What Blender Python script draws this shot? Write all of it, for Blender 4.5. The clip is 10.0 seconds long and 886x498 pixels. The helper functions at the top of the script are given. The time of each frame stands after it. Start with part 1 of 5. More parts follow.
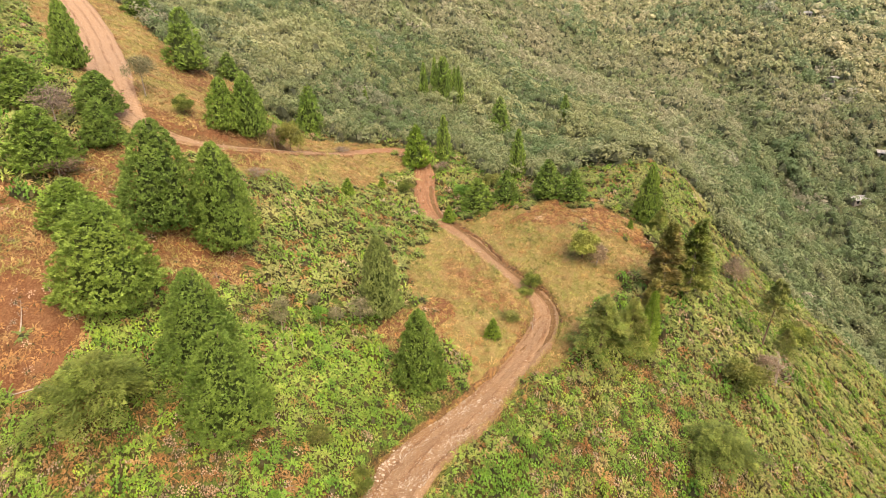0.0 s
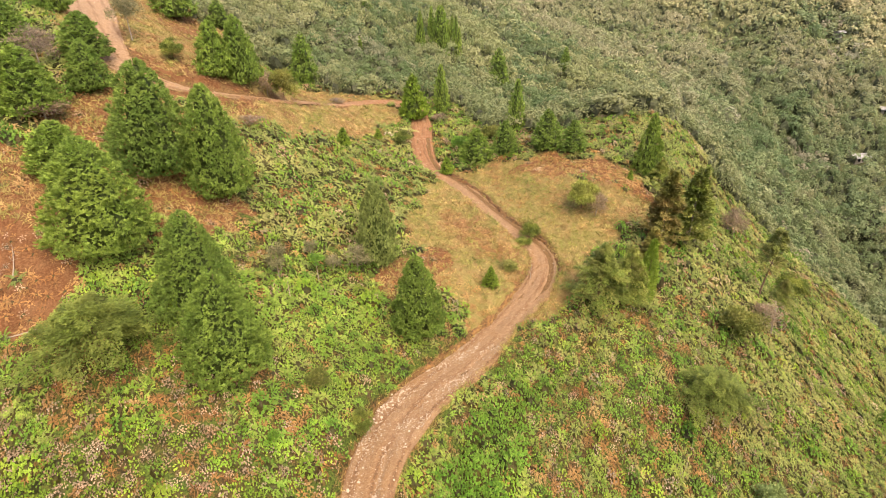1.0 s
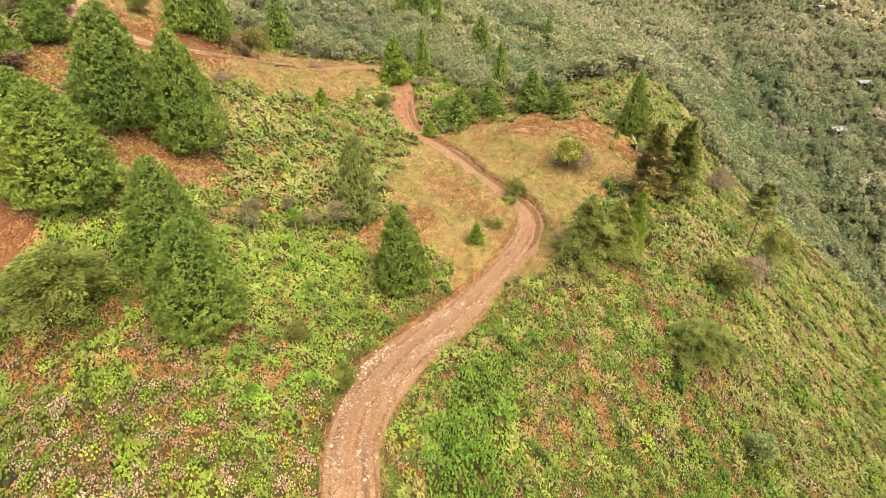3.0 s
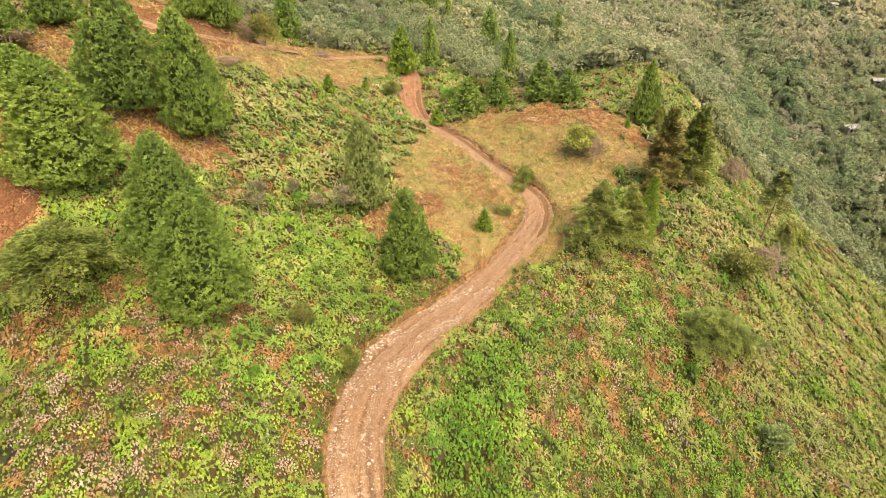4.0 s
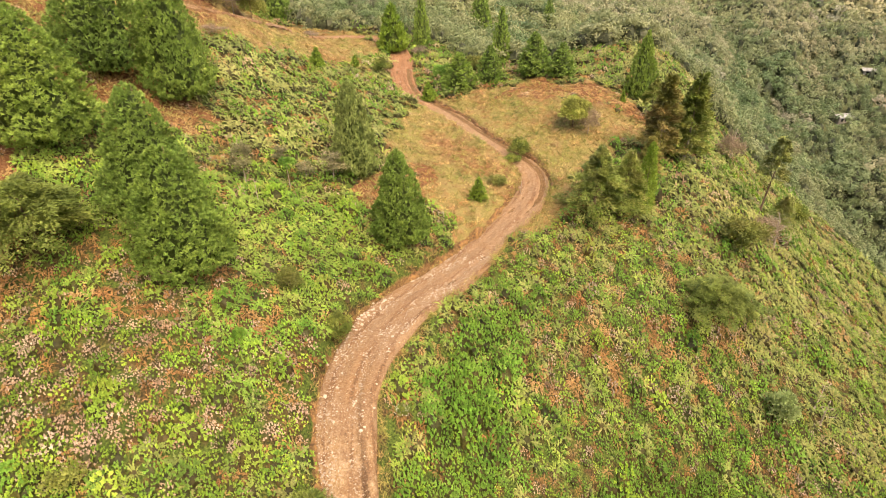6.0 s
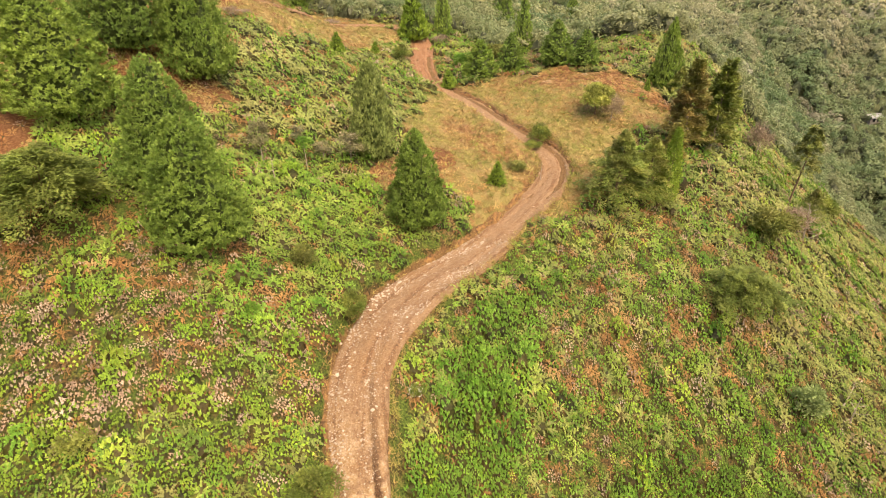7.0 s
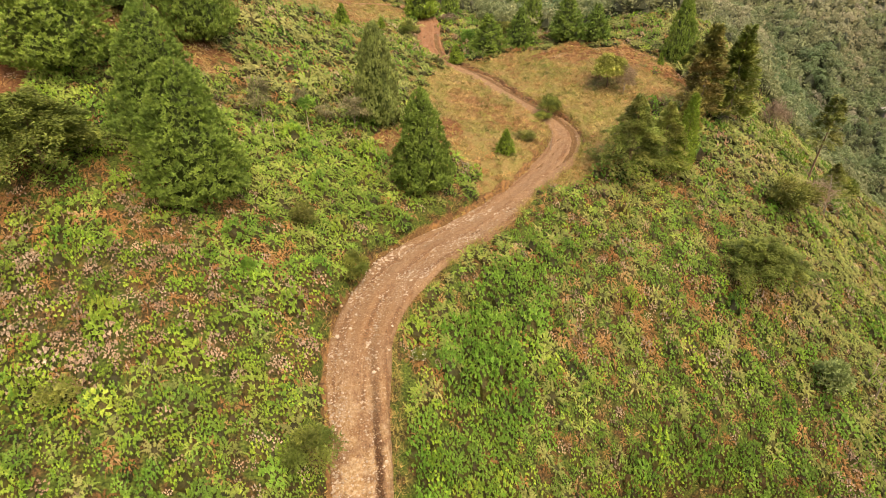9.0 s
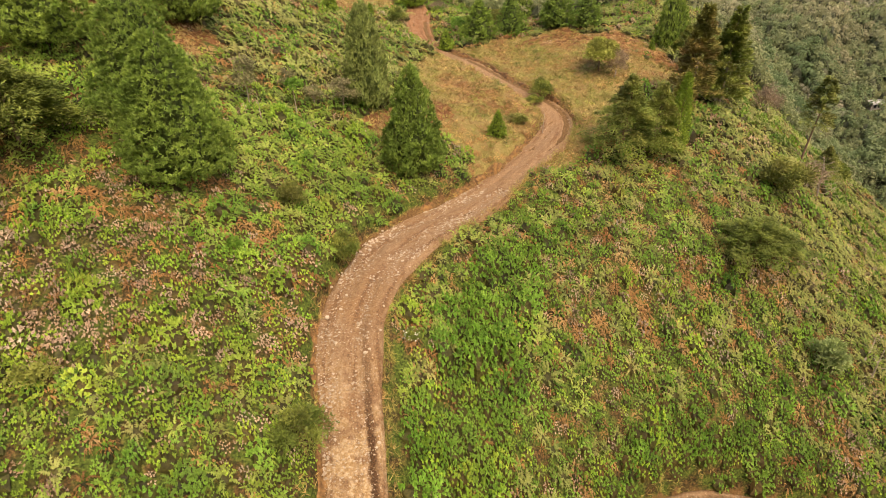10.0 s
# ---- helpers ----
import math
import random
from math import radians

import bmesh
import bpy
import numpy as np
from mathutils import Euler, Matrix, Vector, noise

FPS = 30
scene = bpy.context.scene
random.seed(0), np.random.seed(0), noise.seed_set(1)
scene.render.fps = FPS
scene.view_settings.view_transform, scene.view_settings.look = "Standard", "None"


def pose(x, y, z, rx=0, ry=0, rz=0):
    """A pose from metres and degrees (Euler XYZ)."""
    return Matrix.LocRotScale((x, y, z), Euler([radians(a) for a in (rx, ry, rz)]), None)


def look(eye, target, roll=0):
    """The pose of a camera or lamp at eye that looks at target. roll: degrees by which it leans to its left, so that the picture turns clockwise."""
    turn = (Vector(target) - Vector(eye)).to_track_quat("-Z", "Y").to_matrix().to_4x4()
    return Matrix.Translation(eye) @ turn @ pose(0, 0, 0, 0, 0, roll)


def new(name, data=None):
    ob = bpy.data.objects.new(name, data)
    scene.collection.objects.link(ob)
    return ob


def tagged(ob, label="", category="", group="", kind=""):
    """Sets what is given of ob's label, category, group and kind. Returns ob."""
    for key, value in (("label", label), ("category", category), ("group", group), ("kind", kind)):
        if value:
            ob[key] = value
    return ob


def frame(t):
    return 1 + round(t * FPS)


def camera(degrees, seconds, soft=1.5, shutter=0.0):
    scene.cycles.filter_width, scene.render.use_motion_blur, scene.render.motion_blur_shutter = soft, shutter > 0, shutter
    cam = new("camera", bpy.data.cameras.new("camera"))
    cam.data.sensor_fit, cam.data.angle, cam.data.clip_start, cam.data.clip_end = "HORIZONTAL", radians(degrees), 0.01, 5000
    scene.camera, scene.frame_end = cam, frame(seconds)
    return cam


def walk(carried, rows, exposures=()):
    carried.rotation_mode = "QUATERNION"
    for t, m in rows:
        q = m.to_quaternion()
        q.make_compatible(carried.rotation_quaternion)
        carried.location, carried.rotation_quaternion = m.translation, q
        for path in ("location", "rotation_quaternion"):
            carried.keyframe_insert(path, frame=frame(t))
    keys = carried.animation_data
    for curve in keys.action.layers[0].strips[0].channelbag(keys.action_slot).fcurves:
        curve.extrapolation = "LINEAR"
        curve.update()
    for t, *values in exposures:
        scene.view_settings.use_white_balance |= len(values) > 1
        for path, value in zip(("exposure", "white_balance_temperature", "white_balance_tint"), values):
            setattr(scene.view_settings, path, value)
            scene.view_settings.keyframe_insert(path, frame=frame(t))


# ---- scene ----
cam = camera(79.6, 10.0, 0.88)
METRES, EYE, TILT, LEAN, TURN = 17.0, 40.0, -24.0, 0.0, 0.0
ROWS = [
    (0.0, 0.0, 0.0, 0.0, -0.0, 0.0, 0.0),
    (0.5, 0.0011, 0.0164, -0.0465, -0.04, -2.11, -0.01),
    (1.0, -0.0002, 0.033, -0.0943, -0.26, -3.96, 0.05),
    (1.5, 0.0001, 0.0529, -0.1355, -1.17, -5.5, 0.45),
    (2.0, 0.0007, 0.0723, -0.184, -2.28, -5.51, 0.96),
    (2.5, 0.0035, 0.0945, -0.2354, -2.26, -5.45, 0.96),
    (4.0, -0.0016, 0.1617, -0.3749, -1.25, -5.29, 0.49),
    (4.5, -0.0083, 0.1812, -0.4217, -1.53, -5.27, 0.63),
    (5.0, -0.0137, 0.2036, -0.4686, -2.06, -5.23, 0.89),
    (5.5, -0.0109, 0.2247, -0.5144, -2.36, -5.2, 1.05),
    (7.0, -0.005, 0.2838, -0.6484, -0.16, -5.18, -0.0),
    (7.5, -0.0062, 0.3057, -0.6928, 0.88, -5.17, -0.55),
    (8.0, -0.0084, 0.3282, -0.7359, 0.58, -5.15, -0.42),
    (8.5, -0.0085, 0.3489, -0.7796, 0.28, -5.12, -0.29),
    (9.0, -0.0051, 0.3693, -0.8232, 0.5, -5.08, -0.34),
    (9.5, -0.0047, 0.3897, -0.8661, 0.05, -5.11, -0.1),
    (10.0, -0.0074, 0.4098, -0.9096, -0.46, -5.09, 0.14),
]
EXPOSURES = [(0.0, 1.73, 8200, 16), (2.5, 1.90, 8300, 16), (5.5, 1.89, 8500, 16), (7.5, 1.72, 8800, 16), (10.0, 1.42, 9100, 16)]
walk(cam, [(t, pose(0, 0, EYE, TILT, LEAN, TURN) @ pose(METRES * x, METRES * y, METRES * z, 90 + pitch, roll, yaw)) for t, x, y, z, yaw, pitch, roll in ROWS],
     EXPOSURES)

# ---- sky and sun: a bright, thinly overcast day ----
SUN_EL, SUN_AZ = 55.0, 150.0
world = bpy.data.worlds.new("overcast_sky")
scene.world = world
world.use_nodes = True
wn, wl = world.node_tree.nodes, world.node_tree.links
sky = wn.new("ShaderNodeTexSky")
sky.sky_type, sky.sun_disc = "NISHITA", False
sky.sun_elevation, sky.sun_rotation = radians(SUN_EL), radians(SUN_AZ)
sky.dust_density, sky.air_density = 3.0, 1.0
wn["Background"].inputs["Strength"].default_value = 0.15
wl.new(sky.outputs[0], wn["Background"].inputs["Color"])
lamp = bpy.data.lights.new("sun", "SUN")
lamp.energy, lamp.angle, lamp.color = 1.4, radians(48), (1.0, 0.93, 0.80)
az, el = radians(SUN_AZ), radians(SUN_EL)
sun = new("sun", lamp)
sun.matrix_world = look((math.sin(az) * math.cos(el) * 50, math.cos(az) * math.cos(el) * 50, math.sin(el) * 50), (0, 0, 0))


# ---- materials ----
def shader(name, rough=0.8, spec=0.3):
    m = bpy.data.materials.new(name)
    m.use_nodes = True
    b = m.node_tree.nodes["Principled BSDF"]
    b.inputs["Roughness"].default_value = rough
    b.inputs["Specular IOR Level"].default_value = spec
    return m, m.node_tree.nodes, m.node_tree.links, b


def noise_tex(n, l, scale, detail=4.0, vec=None, rough=0.55):
    t = n.new("ShaderNodeTexNoise")
    t.inputs["Scale"].default_value, t.inputs["Detail"].default_value = scale, detail
    t.inputs["Roughness"].default_value = rough
    if vec is None:
        vec = n.new("ShaderNodeNewGeometry").outputs["Position"]
    l.new(vec, t.inputs["Vector"])
    return t.outputs["Fac"]


def ramp(n, l, fac, stops, smooth=True):
    r = n.new("ShaderNodeValToRGB")
    r.color_ramp.interpolation = "LINEAR" if smooth else "CONSTANT"
    e = r.color_ramp.elements
    while len(e) < len(stops):
        e.new(0.5)
    for k, (p, c) in enumerate(stops):
        e[k].position, e[k].color = p, (*c, 1)
    l.new(fac, r.inputs["Fac"])
    return r.outputs["Color"]


def mix(n, l, fac, a, b, mode="MIX"):
    x = n.new("ShaderNodeMix")
    x.data_type, x.blend_type = "RGBA", mode
    for sock, v in ((x.inputs[0], fac), (x.inputs[6], a), (x.inputs[7], b)):
        if isinstance(v, (int, float)):
            sock.default_value = v
        elif isinstance(v, tuple):
            sock.default_value = (*v, 1)
        else:
            l.new(v, sock)
    return x.outputs[2]


def mask(n, l, fac, lo, hi):
    r = n.new("ShaderNodeMapRange")
    r.inputs["From Min"].default_value, r.inputs["From Max"].default_value = lo, hi
    l.new(fac, r.inputs["Value"])
    return r.outputs["Result"]


def bump(n, l, b, fac, strength, dist):
    k = n.new("ShaderNodeBump")
    k.inputs["Strength"].default_value, k.inputs["Distance"].default_value = strength, dist
    l.new(fac, k.inputs["Height"])
    l.new(k.outputs["Normal"], b.inputs["Normal"])


def leaf_material(name, cols, plant, patch=0.15, through_light=0.25, rough=0.6, mottle=14.0, spread=0.14, relief=0.0, contrast=0.42, grain=2.0, vary=0.38):
    """Foliage: cols vary from leaf to leaf; plant tints from plant to plant (the mesh's tone) and in patches of the land."""
    m, n, l, b = shader(name, rough, 0.25)
    geo = n.new("ShaderNodeNewGeometry")
    at = n.new("ShaderNodeAttribute")
    at.attribute_name = "tone"
    k = len(cols) - 1
    c = ramp(n, l, geo.outputs["Random Per Island"], [(i / k, v) for i, v in enumerate(cols)])
    wide = mask(n, l, noise_tex(n, l, patch, 3), 0.3, 0.7)
    where = n.new("ShaderNodeMix")
    where.inputs[0].default_value = 0.45
    l.new(at.outputs["Fac"], where.inputs[2])
    l.new(wide, where.inputs[3])
    k = len(plant) - 1
    pc = ramp(n, l, where.outputs[0], [(0.1 + 0.8 * i / k, q) for i, q in enumerate(plant)])
    c = mix(n, l, 1 - spread, c, pc)
    hashed = n.new("ShaderNodeMath")
    hashed.operation = "FRACT"
    times = n.new("ShaderNodeMath")
    times.operation = "MULTIPLY"
    times.inputs[1].default_value = 17.3
    l.new(at.outputs["Fac"], times.inputs[0])
    l.new(times.outputs[0], hashed.inputs[0])
    shade = ramp(n, l, hashed.outputs[0], [(0.0, (1 - vary,) * 3), (1.0, (1 + vary,) * 3)])
    c = mix(n, l, 1.0, c, shade, "MULTIPLY")
    spots = ramp(n, l, noise_tex(n, l, mottle, grain, rough=0.7), [(0.32, (1 - contrast,) * 3), (0.5, (1, 1, 1)), (0.68, (1 + contrast * 0.9,) * 3)])
    own = ramp(n, l, n.new("ShaderNodeObjectInfo").outputs["Random"], [(0.0, (0.86, 0.88, 0.88)), (1.0, (1.14, 1.1, 1.0))])
    c = mix(n, l, 1.0, c, own, "MULTIPLY")
    done = mix(n, l, 1.0, c, spots, "MULTIPLY")
    if relief:
        bump(n, l, b, noise_tex(n, l, mottle * 0.8, 5, rough=0.65), 1.0, relief)
    l.new(done, b.inputs["Base Color"])
    tr = n.new("ShaderNodeBsdfTranslucent")
    l.new(done, tr.inputs["Color"])
    mx = n.new("ShaderNodeMixShader")
    mx.inputs[0].default_value = through_light
    l.new(b.outputs[0], mx.inputs[1])
    l.new(tr.outputs[0], mx.inputs[2])
    l.new(mx.outputs[0], n["Material Output"].inputs["Surface"])
    return m


M_PINE = leaf_material("pine_needles", [(0.104, 0.174, 0.036), (0.203, 0.302, 0.066), (0.339, 0.435, 0.113)],
                       [(0.127, 0.223, 0.047), (0.255, 0.360, 0.081)], 0.1, mottle=5.0, contrast=0.2, vary=0.3)
M_PINE_BRIGHT = leaf_material("young_pine_needles", [(0.081, 0.149, 0.022), (0.161, 0.265, 0.040), (0.299, 0.414, 0.072)],
                              [(0.125, 0.220, 0.033), (0.235, 0.335, 0.052)], 0.1, mottle=5.0, contrast=0.2, vary=0.3)
M_CEDAR = leaf_material("cypress_sprays", [(0.090, 0.135, 0.031), (0.184, 0.234, 0.055), (0.304, 0.329, 0.104)],
                        [(0.102, 0.173, 0.036), (0.205, 0.251, 0.063), (0.222, 0.217, 0.072)], 0.1, mottle=6.0, contrast=0.25)
M_CYPRESS = leaf_material("brown_green_sprays", [(0.136, 0.141, 0.037), (0.244, 0.226, 0.067), (0.356, 0.303, 0.115)],
                          [(0.149, 0.179, 0.041), (0.244, 0.229, 0.073), (0.326, 0.218, 0.097)], 0.25)
M_OLIVE = leaf_material("olive_feathery_leaves", [(0.103, 0.14, 0.029), (0.207, 0.235, 0.055), (0.345, 0.347, 0.099)],
                        [(0.149, 0.19, 0.044), (0.253, 0.246, 0.077)], 0.1)
M_BUSH = leaf_material("bush_leaves", [(0.081, 0.124, 0.023), (0.161, 0.205, 0.041), (0.276, 0.302, 0.076)],
                       [(0.103, 0.162, 0.032), (0.207, 0.227, 0.059)], 0.1)
M_SILVER = leaf_material("blue_green_leaves", [(0.132, 0.196, 0.070), (0.226, 0.302, 0.120), (0.341, 0.414, 0.190)],
                         [(0.160, 0.230, 0.085), (0.248, 0.319, 0.130)], 0.1, mottle=5.0, contrast=0.2)
M_YELLOW = leaf_material("yellowish_tree_leaves", [(0.171, 0.204, 0.045), (0.279, 0.309, 0.075), (0.387, 0.389, 0.120)],
                         [(0.194, 0.233, 0.055), (0.297, 0.309, 0.085)], 0.1, mottle=5.0, contrast=0.22)
M_FEATHER = leaf_material("soft_green_sprays", [(0.105, 0.150, 0.032), (0.185, 0.232, 0.052), (0.290, 0.320, 0.090)],
                          [(0.125, 0.185, 0.040), (0.215, 0.245, 0.062)], 0.1, mottle=5.0, contrast=0.22)
M_GREYGREEN = leaf_material("grey_green_twigs", [(0.125, 0.125, 0.062), (0.205, 0.198, 0.105), (0.300, 0.285, 0.170)],
                            [(0.145, 0.150, 0.075), (0.225, 0.205, 0.120)], 0.1)
M_PINE_GREY = leaf_material("grey_green_needles", [(0.112, 0.163, 0.054), (0.206, 0.269, 0.094), (0.338, 0.400, 0.150)],
                            [(0.138, 0.200, 0.066), (0.237, 0.294, 0.106)], 0.1, mottle=5.0, contrast=0.2)
M_PINE_DARK = leaf_material("deep_green_needles", [(0.091, 0.163, 0.032), (0.182, 0.291, 0.059), (0.315, 0.431, 0.105)],
                            [(0.116, 0.207, 0.041), (0.218, 0.314, 0.069)], 0.1, mottle=5.0, contrast=0.2)
M_GREYBUSH = leaf_material("dry_grey_twigs", [(0.150, 0.112, 0.082), (0.240, 0.182, 0.138), (0.345, 0.275, 0.215)],
                           [(0.185, 0.140, 0.105), (0.262, 0.200, 0.155)], 0.1)
M_BRACKEN = leaf_material("bracken_green", [(0.082, 0.167, 0.023), (0.165, 0.273, 0.039), (0.299, 0.393, 0.085)],
                          [(0.082, 0.178, 0.025), (0.143, 0.251, 0.035), (0.227, 0.309, 0.063), (0.286, 0.309, 0.095)], mottle=5.0, contrast=0.26, vary=0.3)
M_SOFT = leaf_material("tan_green_bracken", [(0.130, 0.164, 0.040), (0.238, 0.252, 0.077), (0.340, 0.330, 0.130)],
                       [(0.130, 0.192, 0.044), (0.205, 0.256, 0.067), (0.262, 0.282, 0.088), (0.292, 0.268, 0.098)], mottle=6.0, contrast=0.26, spread=0.12, vary=0.26)
M_LIME = leaf_material("yellow_green_shrub_leaves", [(0.110, 0.206, 0.026), (0.214, 0.347, 0.046), (0.323, 0.464, 0.077)],
                       [(0.103, 0.227, 0.031), (0.188, 0.324, 0.044), (0.272, 0.357, 0.059)], mottle=5.0, contrast=0.26, vary=0.3)
M_DARKSHRUB = leaf_material("dark_shrub_leaves", [(0.066, 0.163, 0.024), (0.131, 0.276, 0.039), (0.237, 0.408, 0.072)],
                            [(0.080, 0.213, 0.029), (0.145, 0.293, 0.044), (0.197, 0.311, 0.066)], mottle=5.0, contrast=0.26, vary=0.3)
M_RUST = leaf_material("dead_rust_bracken", [(0.172, 0.076, 0.027), (0.313, 0.159, 0.055), (0.449, 0.288, 0.129)],
                       [(0.224, 0.092, 0.032), (0.324, 0.175, 0.067), (0.392, 0.270, 0.129)], mottle=5.0, contrast=0.26, vary=0.3)
M_PALE = leaf_material("pale_dry_brush", [(0.202, 0.133, 0.095), (0.340, 0.250, 0.192), (0.468, 0.382, 0.325)],
                       [(0.277, 0.161, 0.101), (0.367, 0.265, 0.208), (0.436, 0.366, 0.319)])
M_STRAW = leaf_material("straw_brown_bracken", [(0.172, 0.103, 0.037), (0.299, 0.193, 0.077), (0.414, 0.291, 0.138)],
                        [(0.218, 0.123, 0.046), (0.310, 0.202, 0.083), (0.380, 0.269, 0.127)])
M_GRASS = leaf_material("meadow_grass", [(0.178, 0.170, 0.049), (0.306, 0.256, 0.086), (0.447, 0.335, 0.151)],
                        [(0.147, 0.185, 0.043), (0.240, 0.241, 0.072), (0.355, 0.257, 0.113), (0.357, 0.179, 0.096)], 0.22)
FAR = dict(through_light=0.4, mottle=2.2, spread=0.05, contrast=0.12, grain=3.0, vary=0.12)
# Aerial haze is painted into these leaf colours, greyer and bluer than M_NEAR_FOREST.
M_HAZED_FOREST = [leaf_material("hazed_olive_leaves", [(0.180, 0.202, 0.105), (0.293, 0.305, 0.171), (0.430, 0.424, 0.262)],
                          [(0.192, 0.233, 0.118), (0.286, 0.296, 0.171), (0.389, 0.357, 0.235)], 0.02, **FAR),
            leaf_material("hazed_green_leaves", [(0.119, 0.173, 0.080), (0.192, 0.243, 0.118), (0.301, 0.329, 0.177)],
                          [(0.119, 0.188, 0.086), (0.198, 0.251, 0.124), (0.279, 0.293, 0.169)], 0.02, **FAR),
            leaf_material("hazed_grey_leaves", [(0.182, 0.197, 0.135), (0.278, 0.284, 0.201), (0.392, 0.380, 0.301)],
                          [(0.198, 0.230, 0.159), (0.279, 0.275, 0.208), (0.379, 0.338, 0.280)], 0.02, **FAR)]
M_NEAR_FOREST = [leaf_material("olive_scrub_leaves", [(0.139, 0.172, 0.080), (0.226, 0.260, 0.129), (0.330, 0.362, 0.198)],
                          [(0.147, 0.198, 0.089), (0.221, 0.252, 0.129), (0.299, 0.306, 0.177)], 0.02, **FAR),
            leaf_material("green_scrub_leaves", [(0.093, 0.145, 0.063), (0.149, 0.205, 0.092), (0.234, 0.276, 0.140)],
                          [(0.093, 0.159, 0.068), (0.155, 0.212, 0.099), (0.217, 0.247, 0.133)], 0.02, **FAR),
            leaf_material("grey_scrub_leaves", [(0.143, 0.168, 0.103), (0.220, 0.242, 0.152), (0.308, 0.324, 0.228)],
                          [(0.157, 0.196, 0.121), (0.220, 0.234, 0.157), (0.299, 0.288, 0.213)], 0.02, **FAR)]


# Needle body inside a pine crown, painted dark for the shade there.
M_SHADED_NEEDLES = leaf_material("shade_dark_needles", [(0.040, 0.066, 0.016), (0.072, 0.105, 0.026)], [(0.046, 0.075, 0.018), (0.075, 0.110, 0.028)], 0.1, mottle=9.0, relief=0.1)

# Undergrowth and forest bodies coloured dark, standing in for shade between leaves.
M_SHADED_STEMS = leaf_material("shade_dark_stems_and_leaves", [(0.020, 0.020, 0.006), (0.047, 0.038, 0.010), (0.085, 0.050, 0.018)], [(0.025, 0.032, 0.007), (0.049, 0.050, 0.011), (0.079, 0.053, 0.018)], 0.1, mottle=6.0)
M_SHADE = leaf_material("shade_dark_twigs_and_leaves", [(0.053, 0.065, 0.038), (0.100, 0.111, 0.065)], [(0.060, 0.076, 0.043), (0.105, 0.114, 0.071)], 0.05, mottle=1.5)


def bark_material(name, a, c):
    m, n, l, b = shader(name, 0.9, 0.2)
    f = noise_tex(n, l, 9.0, 5)
    l.new(ramp(n, l, f, [(0.3, a), (0.7, c)]), b.inputs["Base Color"])
    bump(n, l, b, f, 0.6, 0.04)
    return m


M_BARK = bark_material("brown_bark", (0.1, 0.065, 0.045), (0.22, 0.15, 0.11))
M_DEADWOOD = bark_material("bleached_wood", (0.2, 0.165, 0.135), (0.38, 0.32, 0.27))


def ground_material():
    """Leaf litter under the shrubs; meadow turf, red earth and forest floor where the plan's cover says so."""
    m, n, l, b = shader("hill_ground", 0.95, 0.15)
    at = n.new("ShaderNodeAttribute")
    at.attribute_name = "cover"
    sep = n.new("ShaderNodeSeparateColor")
    l.new(at.outputs["Color"], sep.inputs["Color"])
    fine, mid, wide = noise_tex(n, l, 7.0, 6), noise_tex(n, l, 0.9, 5), noise_tex(n, l, 0.16, 4)
    litter = ramp(n, l, fine, [(0.34, (0.014, 0.012, 0.006)), (0.47, (0.047, 0.034, 0.014)), (0.58, (0.100, 0.058, 0.024)), (0.7, (0.160, 0.098, 0.042))])
    litter = mix(n, l, mask(n, l, mid, 0.4, 0.56), litter, ramp(n, l, fine, [(0.34, (0.016, 0.024, 0.006)), (0.5, (0.055, 0.085, 0.016)), (0.7, (0.120, 0.155, 0.034))]))
    turf = ramp(n, l, mid, [(0.32, (0.135, 0.161, 0.042)), (0.46, (0.193, 0.190, 0.056)), (0.56, (0.262, 0.214, 0.081)), (0.7, (0.262, 0.158, 0.068))])
    turf = mix(n, l, mask(n, l, wide, 0.56, 0.66), turf, ramp(n, l, mid, [(0.3, (0.123, 0.045, 0.020)), (0.55, (0.204, 0.083, 0.042)), (0.7, (0.204, 0.115, 0.055))]))
    turf = mix(n, l, 0.55, turf, ramp(n, l, fine, [(0.28, (0.036, 0.020, 0.009)), (0.5, (0.152, 0.100, 0.042)), (0.75, (0.306, 0.206, 0.112))]))
    earth = ramp(n, l, mid, [(0.3, (0.089, 0.032, 0.011)), (0.5, (0.138, 0.056, 0.023)), (0.7, (0.178, 0.093, 0.044))])
    earth = mix(n, l, 0.5, earth, ramp(n, l, fine, [(0.34, (0.041, 0.016, 0.007)), (0.5, (0.122, 0.060, 0.029)), (0.68, (0.227, 0.137, 0.078))]))
    wood = ramp(n, l, mid, [(0.3, (0.045, 0.053, 0.024)), (0.7, (0.098, 0.105, 0.048))])
    c = mix(n, l, mask(n, l, sep.outputs[0], 0.25, 0.75), litter, turf)
    c = mix(n, l, mask(n, l, sep.outputs[1], 0.25, 0.75), c, earth)
    both = n.new("ShaderNodeMath")
    both.operation = "MULTIPLY"
    l.new(sep.outputs[0], both.inputs[0])
    l.new(sep.outputs[1], both.inputs[1])
    cut = ramp(n, l, fine, [(0.3, (0.05, 0.028, 0.014)), (0.5, (0.12, 0.068, 0.03)), (0.72, (0.2, 0.125, 0.06))])
    c = mix(n, l, mask(n, l, both.outputs[0], 0.2, 0.6), c, cut)
    c = mix(n, l, sep.outputs[2], c, wood)
    l.new(c, b.inputs["Base Color"])
    bump(n, l, b, fine, 0.8, 0.12)
    return m


